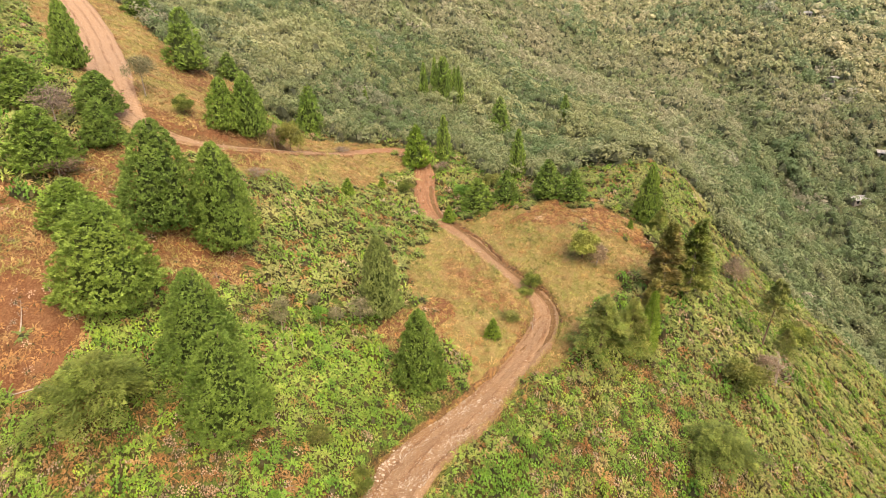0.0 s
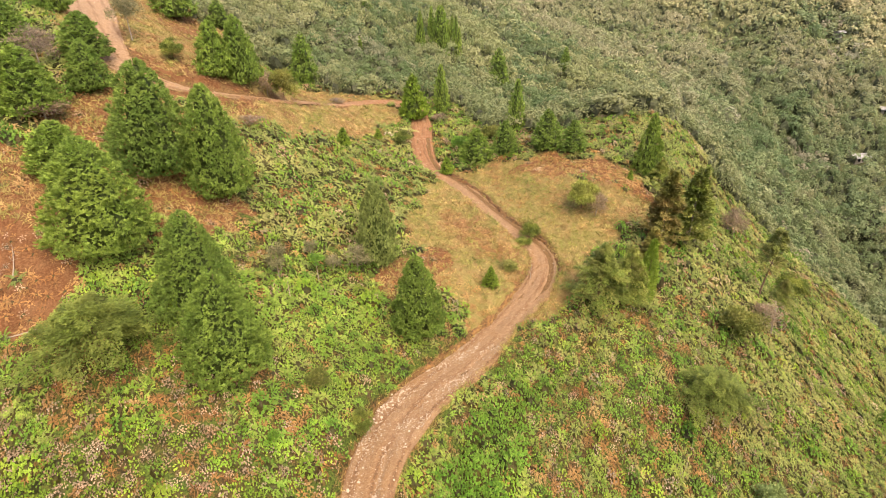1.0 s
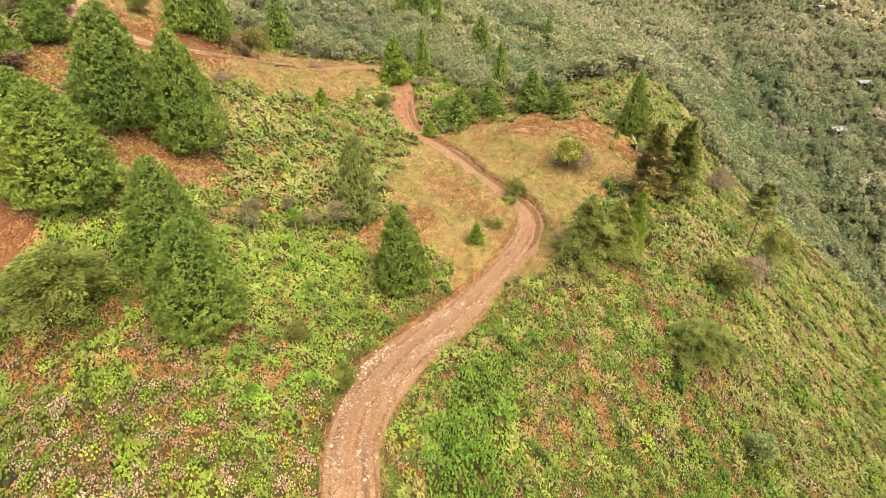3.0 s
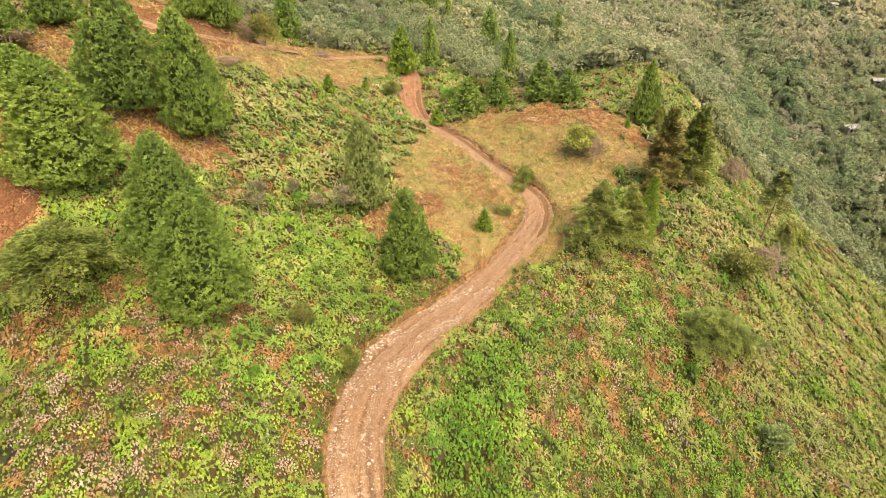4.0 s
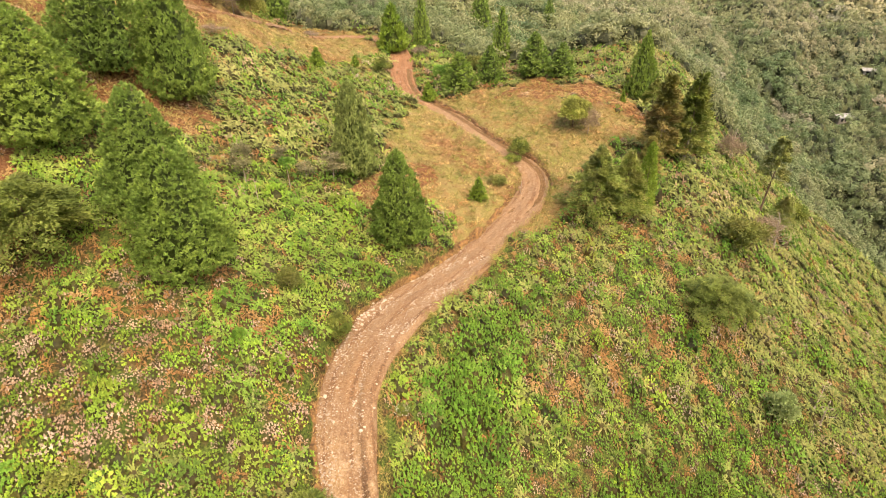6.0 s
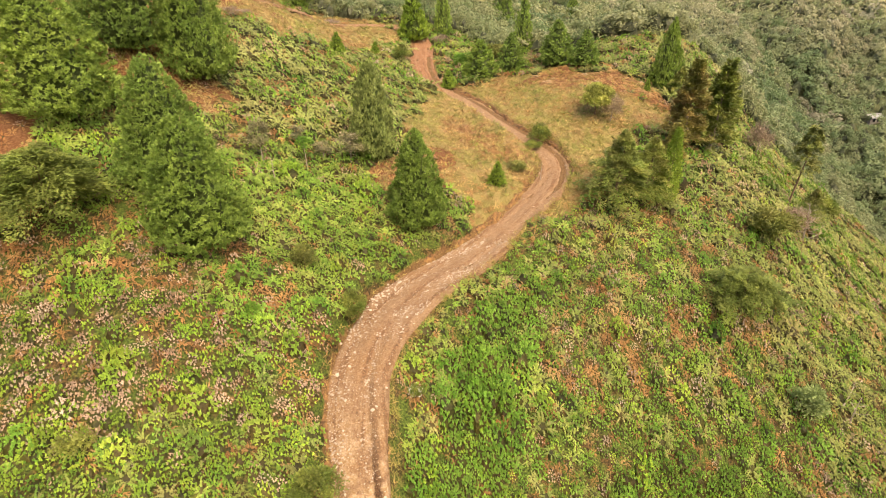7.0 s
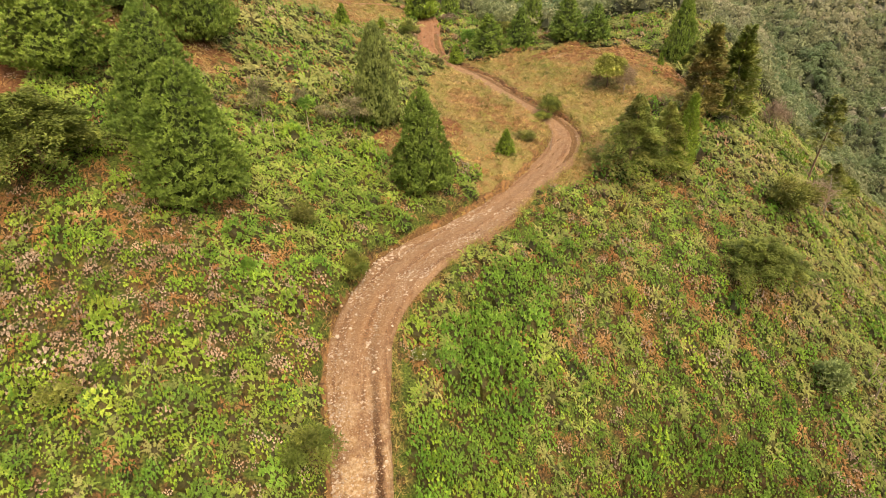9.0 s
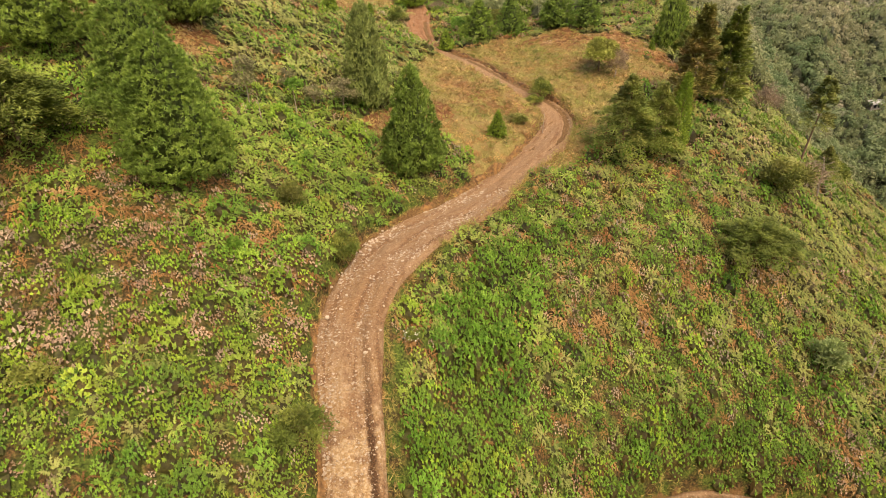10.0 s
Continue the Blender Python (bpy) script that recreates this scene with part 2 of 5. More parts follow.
def track_material():
    """Packed, stony dirt, streaked along the wheels' way (the mesh's lane attribute: across and along, in metres)."""
    m, n, l, b = shader("rutted_dirt", 0.85, 0.25)
    at = n.new("ShaderNodeAttribute")
    at.attribute_name = "lane"
    mp = n.new("ShaderNodeMapping")
    mp.inputs["Scale"].default_value = (2.6, 0.22, 1.0)
    l.new(at.outputs["Vector"], mp.inputs["Vector"])
    streak = noise_tex(n, l, 1.0, 6, mp.outputs["Vector"], 0.6)
    fine, mid, wide = noise_tex(n, l, 11.0, 6), noise_tex(n, l, 1.9, 6, rough=0.65), noise_tex(n, l, 0.3, 3)
    c = ramp(n, l, streak, [(0.28, (0.095, 0.052, 0.028)), (0.44, (0.170, 0.100, 0.056)), (0.56, (0.208, 0.134, 0.080)), (0.72, (0.232, 0.142, 0.072))])
    c = mix(n, l, mask(n, l, mid, 0.5, 0.68), c, (0.262, 0.177, 0.104))
    c = mix(n, l, mask(n, l, wide, 0.53, 0.62), c, mix(n, l, streak, (0.132, 0.070, 0.034), (0.262, 0.146, 0.058)))
    clod = noise_tex(n, l, 4.2, 5, rough=0.7)
    c = mix(n, l, 0.5, c, ramp(n, l, clod, [(0.3, (0.075, 0.042, 0.024)), (0.48, (0.175, 0.105, 0.060)), (0.6, (0.245, 0.165, 0.102)), (0.75, (0.360, 0.275, 0.190))]))
    place = n.new("ShaderNodeSeparateXYZ")
    l.new(n.new("ShaderNodeNewGeometry").outputs["Position"], place.inputs[0])
    red = n.new("ShaderNodeMath")
    red.operation = "MULTIPLY"
    l.new(mask(n, l, place.outputs[1], 68.0, 76.0), red.inputs[0])
    l.new(mask(n, l, place.outputs[0], -22.0, -10.0), red.inputs[1])
    c = mix(n, l, red.outputs[0], c, ramp(n, l, clod, [(0.3, (0.120, 0.045, 0.020)), (0.6, (0.230, 0.100, 0.048)), (0.75, (0.290, 0.160, 0.090))]))
    pale = mask(n, l, place.outputs[0], -26.0, -36.0)
    c = mix(n, l, pale, c, ramp(n, l, clod, [(0.3, (0.170, 0.100, 0.058)), (0.5, (0.265, 0.172, 0.108)), (0.7, (0.350, 0.255, 0.180))]))
    subsoil = n.new("ShaderNodeMath")
    subsoil.operation = "MULTIPLY"
    l.new(mask(n, l, place.outputs[1], 26.0, 19.0), subsoil.inputs[0])
    l.new(mask(n, l, noise_tex(n, l, 0.75, 4, rough=0.6), 0.43, 0.53), subsoil.inputs[1])
    c = mix(n, l, subsoil.outputs[0], c, ramp(n, l, clod, [(0.35, (0.235, 0.135, 0.052)), (0.48, (0.380, 0.265, 0.140)), (0.62, (0.540, 0.450, 0.330))]))
    c = mix(n, l, 0.45, c, ramp(n, l, fine, [(0.3, (0.061, 0.032, 0.017)), (0.52, (0.192, 0.111, 0.062)), (0.72, (0.363, 0.251, 0.153))]))
    lx = n.new("ShaderNodeSeparateXYZ")
    l.new(at.outputs["Vector"], lx.inputs[0])
    shift = n.new("ShaderNodeMath")
    shift.operation = "MULTIPLY_ADD"
    l.new(mid, shift.inputs[0])
    shift.inputs[1].default_value = 0.9
    l.new(lx.outputs[0], shift.inputs[2])
    rut_at = n.new("ShaderNodeMath")
    rut_at.operation = "PINGPONG"
    rut_at.inputs[1].default_value = 0.75
    l.new(shift.outputs[0], rut_at.inputs[0])
    # ruts darkened: worn clay, with the shade of their depth painted in
    rut_dark = n.new("ShaderNodeMath")
    rut_dark.operation = "MULTIPLY"
    l.new(mask(n, l, rut_at.outputs[0], 0.48, 0.62), rut_dark.inputs[0])
    l.new(mask(n, l, streak, 0.62, 0.4), rut_dark.inputs[1])
    fade = n.new("ShaderNodeMath")
    fade.operation = "MULTIPLY"
    fade.inputs[1].default_value = 0.75
    l.new(rut_dark.outputs[0], fade.inputs[0])
    c = mix(n, l, fade.outputs[0], c, ramp(n, l, fine, [(0.35, (0.052, 0.025, 0.012)), (0.65, (0.165, 0.082, 0.038))]))
    # darker channel along the outer edge of the lower track
    ditch = n.new("ShaderNodeMath")
    ditch.operation = "MULTIPLY"
    l.new(mask(n, l, shift.outputs[0], 1.3, 1.45), ditch.inputs[0])
    l.new(mask(n, l, shift.outputs[0], 1.95, 1.7), ditch.inputs[1])
    low_ditch = n.new("ShaderNodeMath")
    low_ditch.operation = "MULTIPLY"
    l.new(ditch.outputs[0], low_ditch.inputs[0])
    l.new(mask(n, l, place.outputs[1], 27.0, 21.0), low_ditch.inputs[1])
    c = mix(n, l, low_ditch.outputs[0], c, ramp(n, l, fine, [(0.35, (0.038, 0.019, 0.010)), (0.65, (0.120, 0.062, 0.030))]))
    v = n.new("ShaderNodeTexVoronoi")
    v.inputs["Scale"].default_value = 6.5
    l.new(n.new("ShaderNodeNewGeometry").outputs["Position"], v.inputs["Vector"])
    sp = n.new("ShaderNodeSeparateColor")
    l.new(v.outputs["Color"], sp.inputs["Color"])
    th = n.new("ShaderNodeMath")
    th.operation = "MULTIPLY"
    l.new(mask(n, l, v.outputs["Distance"], 0.24, 0.14), th.inputs[0])
    l.new(mask(n, l, sp.outputs[0], 0.3, 0.4), th.inputs[1])
    c = mix(n, l, th.outputs[0], c, mix(n, l, sp.outputs[1], (0.196, 0.136, 0.087), (0.411, 0.329, 0.227)))
    c = mix(n, l, 1.0, c, (1.13, 1.13, 1.10), "MULTIPLY")
    l.new(c, b.inputs["Base Color"])
    bump(n, l, b, clod, 1.0, 0.16)
    return m


def stone_material(name, a, c):
    m, n, l, b = shader(name, 0.85, 0.3)
    oi = n.new("ShaderNodeObjectInfo")
    geo = n.new("ShaderNodeNewGeometry")
    f = noise_tex(n, l, 14.0, 5)
    k = mix(n, l, geo.outputs["Random Per Island"], a, c)
    k = mix(n, l, 0.25, k, ramp(n, l, f, [(0.3, (0.2, 0.14, 0.09)), (0.7, (0.7, 0.62, 0.52))]))
    k2 = mix(n, l, oi.outputs["Random"], k, (0.5, 0.4, 0.3))
    l.new(mix(n, l, 0.3, k, k2), b.inputs["Base Color"])
    bump(n, l, b, f, 0.5, 0.03)
    return m


M_GROUND, M_TRACK = ground_material(), track_material()
M_STONE = stone_material("pale_stone", (0.170, 0.125, 0.086), (0.430, 0.360, 0.280))


def plain_material(name, a, c, scale, rough, metal=0.0):
    m, n, l, b = shader(name, rough, 0.4)
    b.inputs["Metallic"].default_value = metal
    f = noise_tex(n, l, scale, 5)
    l.new(ramp(n, l, f, [(0.35, a), (0.65, c)]), b.inputs["Base Color"])
    return m


# Earth colour darkened to stand in for the shadow on the upper bank.
M_SHADOWED_CUT = plain_material("shadow_dark_cut_earth", (0.045, 0.024, 0.012), (0.210, 0.105, 0.045), 3.0, 0.95)
M_OCHRE = plain_material("raw_ochre_earth", (0.070, 0.036, 0.015), (0.240, 0.130, 0.050), 3.4, 0.95)
M_ROOF = plain_material("whitish_sheet_roof", (0.12, 0.12, 0.12), (0.36, 0.36, 0.35), 1.3, 0.6)
M_WALL = plain_material("limewashed_wall", (0.2, 0.18, 0.16), (0.3, 0.28, 0.25), 1.2, 0.9)
M_DARKGLASS = plain_material("dark_pane", (0.02, 0.022, 0.025), (0.03, 0.032, 0.036), 2.0, 0.1)

# ---- the lie of the land: broad swells and hollows (x, y, height) on a high plain ----
PLAIN = (104.4, 0.008, -0.093)
SWELLS = [
    (-42, 18, -12.9), (-22, 18, 13.4), (-2, 18, 10.9), (18, 18, 2.2), (38, 18, 17.2), (-42, 36, 11.2), (-22, 36, 10.1), (-2, 36, 6.1),
    (18, 36, 20.7), (38, 36, 1.1), (-42, 54, 4.5), (-22, 54, 3.9), (-2, 54, 15), (18, 54, 4.5), (38, 54, 27), (-42, 72, 8.2),
    (-22, 72, 12.6), (-2, 72, -2.4), (18, 72, 20), (38, 72, -0.9), (-42, 92, 0.5), (-22, 92, -5.1), (-2, 92, 11.1), (18, 92, -3.1),
    (58, 36, 23.1), (58, 54, -6.3), (58, 72, 12), (38, 92, 25.9), (74, 64, 16.8), (48, 75, 1.4), (72, 76, 2.6), (86, 86, 2.5),
]
BROAD = [
    (-80, 20, -10.1), (0, 20, -100.6), (80, 20, -51.5), (165, 20, -52.8), (-80, 95, -0.9), (0, 95, 5.9), (80, 95, -27.6), (165, 95, -66.6),
    (-80, 170, -36.6), (0, 170, -23.8), (80, 170, -6.2), (165, 170, -49.2), (-80, 245, 31.1), (0, 245, -13), (80, 245, -39.4), (165, 245, 8.6),
    (-80, 330, -13.6), (0, 330, 21.7), (80, 330, -27.4), (165, 330, -18.1),
]
FAR_BROAD = [
    (260, 300, -56.2), (240, 200, -41.3), (260, 400, -4.8),
]

FAR_SPURS = [
    (40, 130, 1.4), (100, 130, -4.1), (160, 130, -0.5), (220, 130, 1.2), (-20, 190, -0.4), (40, 190, -1.7), (100, 190, 1.6), (160, 190, 3.7),
    (220, 190, 1.9), (280, 190, 0.3), (40, 250, 1.4), (100, 250, 0.8), (160, 250, -4.1), (220, 250, 3.6), (280, 250, 3.4), (100, 310, 4.7),
    (160, 310, 10.2), (220, 310, 18.4), (280, 310, 8.8), (40, 370, -0.5), (100, 370, 2.5), (160, 370, 6.3), (220, 370, 7.9), (280, 370, 3.3),
]

RAVINE = [(131, 262), (130, 250), (128, 231), (127, 206), (126, 179), (126, 155), (128, 135), (142, 108)]
GULLIES = [[(-8, 220), (7, 191), (16, 168), (24, 146), (36, 128)], [(180, 300), (176, 270), (172, 240), (160, 215), (142, 195)], [(60, 290), (76, 245), (92, 210), (108, 185)]]
rng = np.random.default_rng(7)
WAVES = rng.uniform(0, 2 * np.pi, (14, 2))


def waves(x, y, length, seed=0):
    """Smooth unevenness, about -1 to 1, of that wavelength in metres."""
    z = 0
    for k in range(5):
        a, ph = WAVES[(k + seed) % 14]
        f = 2 * np.pi / length * (0.7 + 0.25 * k)
        z = z + np.sin((x * np.cos(a) + y * np.sin(a)) * f + ph + 3.1 * k) / (1 + 0.35 * k)
    return z / 2.2


def step01(x, lo, hi):
    t = np.clip((x - lo) / (hi - lo), 0, 1)
    return t * t * (3 - 2 * t)


def land(x, y):
    x, y = np.asarray(x, float), np.asarray(y, float)
    cut = 0.0 * x
    z = PLAIN[0] + PLAIN[1] * np.clip(x, -400, 400) + PLAIN[2] * np.clip(y, -400, 800)
    for rows, r in ((SWELLS, 15.0), (BROAD, 62.0), (FAR_BROAD, 70.0), (FAR_SPURS, 45.0)):
        for cx, cy, a in rows:
            z = z + a * np.exp(-((x - cx) ** 2 + (y - cy) ** 2) / (2 * r * r))
    for line, deep, wide in [(RAVINE, 9.5, 20)] + [(g, 4.0, 11) for g in GULLIES]:
        for (ax, ay), (bx, by) in zip(line[:-1], line[1:]):
            t = np.clip(((x - ax) * (bx - ax) + (y - ay) * (by - ay)) / ((bx - ax) ** 2 + (by - ay) ** 2), 0, 1)
            cut = np.maximum(cut, deep - deep * step01(np.hypot(x - ax - t * (bx - ax), y - ay - t * (by - ay)), 1, wide))
    return z - cut + 2.6 * step01(np.hypot(x, y), 125, 200) * waves(x, y, 62.0, 5)


def slope_of(x, y):
    e = 0.4
    return (land(x + e, y) - land(x - e, y)) / (2 * e), (land(x, y + e) - land(x, y - e)) / (2 * e)


def unit(v):
    return v / np.maximum(np.linalg.norm(v, axis=-1, keepdims=True), 1e-9)


# ---- the dirt track's line, from below the hairpin up over the ridge ----
TRACK_LOW = [(52, 18), (40, 19.6), (30, 21.0), (23, 21.9), (17, 22.0), (11.5, 19.6), (6, 13.5), (1, 9), (-3, 10.5), (-4.4, 14), (-4.6, 17.9), (-5.1, 21.2), (-5.5, 24),
             (-5.6, 26.8), (-4.9, 29.5), (-3.2, 33), (-0.9, 36), (1.6, 38.3), (4.1, 41.0), (6.6, 43.9), (9.2, 47.2)]
TRACK_HIGH = [(11.0, 49.9), (11.7, 53), (10.7, 55.7), (8.9, 58.2), (6.5, 62), (4.1, 66.4), (1.6, 70), (-0.9, 72.8), (-2.5, 77), (-3.0, 82), (-3.2, 87), (-5, 92.5),
              (-9.5, 94.5), (-15, 91), (-19, 84), (-21.5, 75), (-25, 68), (-29, 64), (-33, 62.5), (-37, 63.8), (-41, 69), (-45.4, 75.7), (-52, 86), (-60, 98), (-72, 112)]


def smooth_line(pts, gap):
    p = np.array(pts, float)
    p = np.vstack([2 * p[0] - p[1], p, 2 * p[-1] - p[-2]])
    out = []
    for a, b, c, d in zip(p[:-3], p[1:-2], p[2:-1], p[3:]):
        t = np.linspace(0, 1, 24, endpoint=False)[:, None]
        out.append(0.5 * (2 * b + (c - a) * t + (2 * a - 5 * b + 4 * c - d) * t ** 2 + (3 * b - a - 3 * c + d) * t ** 3))
    q = np.vstack(out)
    s = np.r_[0, np.cumsum(np.linalg.norm(np.diff(q, axis=0), axis=1))]
    e = np.arange(0, s[-1], gap)
    return np.stack([np.interp(e, s, q[:, 0]), np.interp(e, s, q[:, 1])], 1)


LINE = smooth_line(TRACK_LOW + TRACK_HIGH, 0.2)
LINE_Z = land(LINE[:, 0], LINE[:, 1])
pad = np.pad(LINE_Z, 25, mode="edge")
LINE_Z = np.convolve(pad, np.ones(51) / 51, "valid")
LINE_Z = LINE_Z + 0.25 * step01(-LINE[:, 0], 40, 46)
LINE_Z = LINE_Z - 0.32 * step01(LINE[:, 1], 33, 40) * step01(-LINE[:, 1], -80, -74)
TANG = unit(np.gradient(LINE, axis=0))
WIDTH_Y, WIDTH = (0, 18, 22, 26, 33, 38, 43, 48, 54, 60, 70, 76, 90), (1.6, 1.6, 1.55, 1.85, 2.0, 1.8, 1.45, 1.45, 1.35, 1.05, 1.1, 1.5, 1.5)
HALF = np.interp(LINE[:, 1], WIDTH_Y, WIDTH) + 1.0 * step01(-LINE[:, 0], 26, 44)
HALF = HALF + 0.14 * waves(np.arange(len(LINE)) * 0.2, 0 * LINE_Z, 7.0, 3)


def near_track(x, y):
    """Distance to the track's middle, and the index of the nearest point of its line."""
    x, y = np.ravel(x), np.ravel(y)
    dist, idx = np.full(x.shape, 1e3), np.zeros(x.shape, int)
    ok = np.nonzero((x > -80) & (x < 60) & (y > 0) & (y < 120))[0]
    coarse = LINE[::2]
    for k in range(0, len(ok), 4000):
        s = ok[k:k + 4000]
        d = (x[s, None] - coarse[None, :, 0]) ** 2 + (y[s, None] - coarse[None, :, 1]) ** 2
        j = d.argmin(1)
        dist[s], idx[s] = np.sqrt(d[np.arange(len(s)), j]), j * 2
    return dist, idx


def height(x, y):
    """The ground's height: the land, its unevenness, and the bench cut for the track."""
    shape = np.shape(x)
    x, y = np.ravel(np.asarray(x, float)), np.ravel(np.asarray(y, float))
    z = land(x, y) + 0.22 * waves(x, y, 7.0) + 0.1 * waves(x, y, 2.3, 4)
    d, i = near_track(x, y)
    edge = HALF[i] + 0.18 * waves(x, y, 1.7, 6)
    w = step01(d, edge, edge + np.where((y > 36) & (y < 80), 0.5, 0.9))
    z = np.where(d < 6, (1 - w) * (LINE_Z[i] - 0.1 - 0.3 * step01(-y, -37, -31) - 0.9 * step01(-x, 40, 46)) + w * z, z)
    return z.reshape(shape)


# ---- areas of the plan ----
MEADOW = [(-5, 60), (-3, 62), (0, 71), (6, 74), (13, 76), (21, 73), (29, 70), (28, 63), (24, 59), (17, 52), (15, 47), (11, 45), (6, 42), (3, 42), (0, 46), (-5, 46), (-3, 53)]
RIDGE = [(-27, 62), (-30, 69), (-30, 90), (-19, 97), (-10, 97), (-6, 90), (-9, 79), (-17, 68), (-22, 63)]
UPHILL = [(-80, 110), (-70, 125), (-56, 111), (-48, 104), (-39, 105), (-27, 85), (-25, 68), (-28, 62), (-33, 58), (-39, 59), (-48, 72)]
BARE_LOW = [(-60, 42), (-40, 48), (-36, 47), (-33, 42), (-29, 38), (-29, 34), (-33, 31), (-60, 28)]
BARE_MID = [(-40, 54), (-35, 58), (-30, 60), (-24, 56), (-19, 49), (-22, 43), (-28, 43), (-33, 46), (-37, 48)]
BARE_UP = [(-53, 106), (-46, 107), (-36, 98), (-33, 88), (-38, 86), (-45, 92)]
BARE_ROW = [(-36.5, 66), (-30, 70), (-24, 72), (-22, 66), (-27, 62), (-33, 61)]
MEADOW_RUST = [(11, 70), (13, 76), (22, 73), (29.5, 70), (28.5, 63), (24.5, 65), (18, 68)]
RUST_LOW = [(-1.5, 54), (2.5, 51), (5, 49.5), (8, 46.5), (6.5, 42.5), (3, 42), (0, 45)]
RUST_BANK = [(-6, 50), (-1, 53), (1, 50), (0, 46), (-6, 45)]
VIEW = [(-29, 12), (-30, -14), (30, -14), (29, 12), (46, 32), (62, 50), (82, 66), (165, 130), (330, 290), (520, 560), (-130, 560), (-135, 140), (-92, 100), (-62, 60), (-50, 45), (-38, 30)]


def inside(poly, x, y):
    x, y = np.asarray(x), np.asarray(y)
    hit = np.zeros(x.shape, bool)
    for (ax, ay), (bx, by) in zip(poly, poly[1:] + poly[:1]):
        if ay != by:
            hit ^= ((ay > y) != (by > y)) & (x < (bx - ax) * (y - ay) / (by - ay) + ax)
    return hit


def wobble(x, y, amount=1.6):
    return x + amount * waves(x, y, 6.0, 2), y + amount * waves(x, y, 5.0, 8)


def is_meadow(x, y):
    a, b = wobble(x, y)
    return inside(MEADOW, a, b) | inside(RIDGE, a, b) | inside(UPHILL, a, b)


def is_bare(x, y):
    a, b = wobble(x, y)
    d, i = near_track(x, y)
    verge = (np.ravel(a) < -24) & (d < HALF[i] + 0.5 + 1.2 * waves(np.ravel(x), np.ravel(y), 8.0, 3))
    return inside(BARE_LOW, a, b) | inside(BARE_MID, a, b) | inside(BARE_UP, a, b) | inside(BARE_ROW, a, b) | inside(RUST_BANK, a, b) | inside(MEADOW_RUST, a, b) | verge.reshape(np.shape(x))


def is_forest(x, y):
    z = land(x, y)
    back = y > 97 - 11 * step01(x, 2, 9) + 2.5 * waves(x, y, 15.0, 5)
    flank = (x > 43) & (y > 78 + 0.1 * (x - 44) + 2 * waves(x, y, 12.0, 1)) | (x > 62) & (z < -25)
    return (back | flank) & ~inside(UPHILL, x, y)


# ---- meshes from arrays ----
def quad_mesh(name, quads, mat, tone=None, inner=None, inner_n=0):
    """A mesh of loose leaves or blades: quads has the shape (n, 3 or 4, 3); tone, 0 to 1, marks what plant or tuft each is of."""
    n, m = quads.shape[:2]
    if tone is None:
        tone = np.random.default_rng(n).uniform(0, 1, n)
    me = bpy.data.meshes.new(name)
    me.vertices.add(n * m)
    me.loops.add(n * m)
    me.polygons.add(n)
    me.vertices.foreach_set("co", np.ascontiguousarray(quads, np.float32).ravel())
    me.loops.foreach_set("vertex_index", np.arange(n * m, dtype=np.int32))
    me.polygons.foreach_set("loop_start", np.arange(0, n * m, m, dtype=np.int32))
    me.materials.append(mat)
    if inner_n:
        me.materials.append(inner)
        me.polygons.foreach_set("material_index", np.r_[np.zeros(n - inner_n, np.int32), np.ones(inner_n, np.int32)])
    me.update(calc_edges=True)
    att = me.attributes.new("tone", "FLOAT", "POINT")
    att.data.foreach_set("value", np.repeat(np.asarray(tone, np.float32), m))
    return me


def face_mesh(name, verts, faces, mat, smooth=True):
    me = bpy.data.meshes.new(name)
    me.from_pydata([tuple(v) for v in verts], [], [tuple(f) for f in faces])
    me.materials.append(mat)
    if smooth:
        me.polygons.foreach_set("use_smooth", [True] * len(me.polygons))
    me.update()
    return me


def part(name, me, parent, label=""):
    ob = new(name, me)
    ob.parent = parent
    return tagged(ob, label)


# ---- the ground: one sheet to the horizon ----
def graded(lo, hi, gap, far, fine):
    mid = [*np.arange(lo, fine[0], gap), *np.arange(fine[0], fine[1], gap / 2.5), *np.arange(fine[1], hi + 1e-6, gap)]
    a, s = mid[-1], gap
    while a < far:
        s = min(s * 1.22, 7.0 if a < 480 else 120)
        a += s
        mid.append(a)
    a, s = mid[0], gap
    while a > -far:
        s = min(s * 1.22, 7.0 if a > -150 else 120)
        a -= s
        mid.insert(0, a)
    return np.array(mid)


gx, gy = graded(-62, 60, 0.75, 2200, (-8, 16)), graded(6, 100, 0.75, 2200, (14, 78))
GX, GY = np.meshgrid(gx, gy)
GZ = height(GX, GY)
nx, ny = len(gx), len(gy)
idx = np.arange(nx * ny).reshape(ny, nx)
faces = np.stack([idx[:-1, :-1], idx[:-1, 1:], idx[1:, 1:], idx[1:, :-1]], -1).reshape(-1, 4)
gm = bpy.data.meshes.new("ground")
gm.vertices.add(nx * ny)
gm.loops.add(faces.size)
gm.polygons.add(len(faces))
gm.vertices.foreach_set("co", np.stack([GX, GY, GZ], -1).astype(np.float32).ravel())
gm.loops.foreach_set("vertex_index", faces.astype(np.int32).ravel())
gm.polygons.foreach_set("loop_start", np.arange(0, faces.size, 4, dtype=np.int32))
gm.update(calc_edges=True)
gm.polygons.foreach_set("use_smooth", np.ones(len(faces), bool))
col = np.zeros((nx * ny, 4), np.float32)
fx, fy = GX.ravel(), GY.ravel()
dt, it = near_track(fx, fy)
col[:, 0], col[:, 1], col[:, 2], col[:, 3] = is_meadow(fx, fy), is_bare(fx, fy), is_forest(fx, fy), 1
bank = dt < HALF[it] + 0.25
col[col[:, 1] > 0, 0] = 0
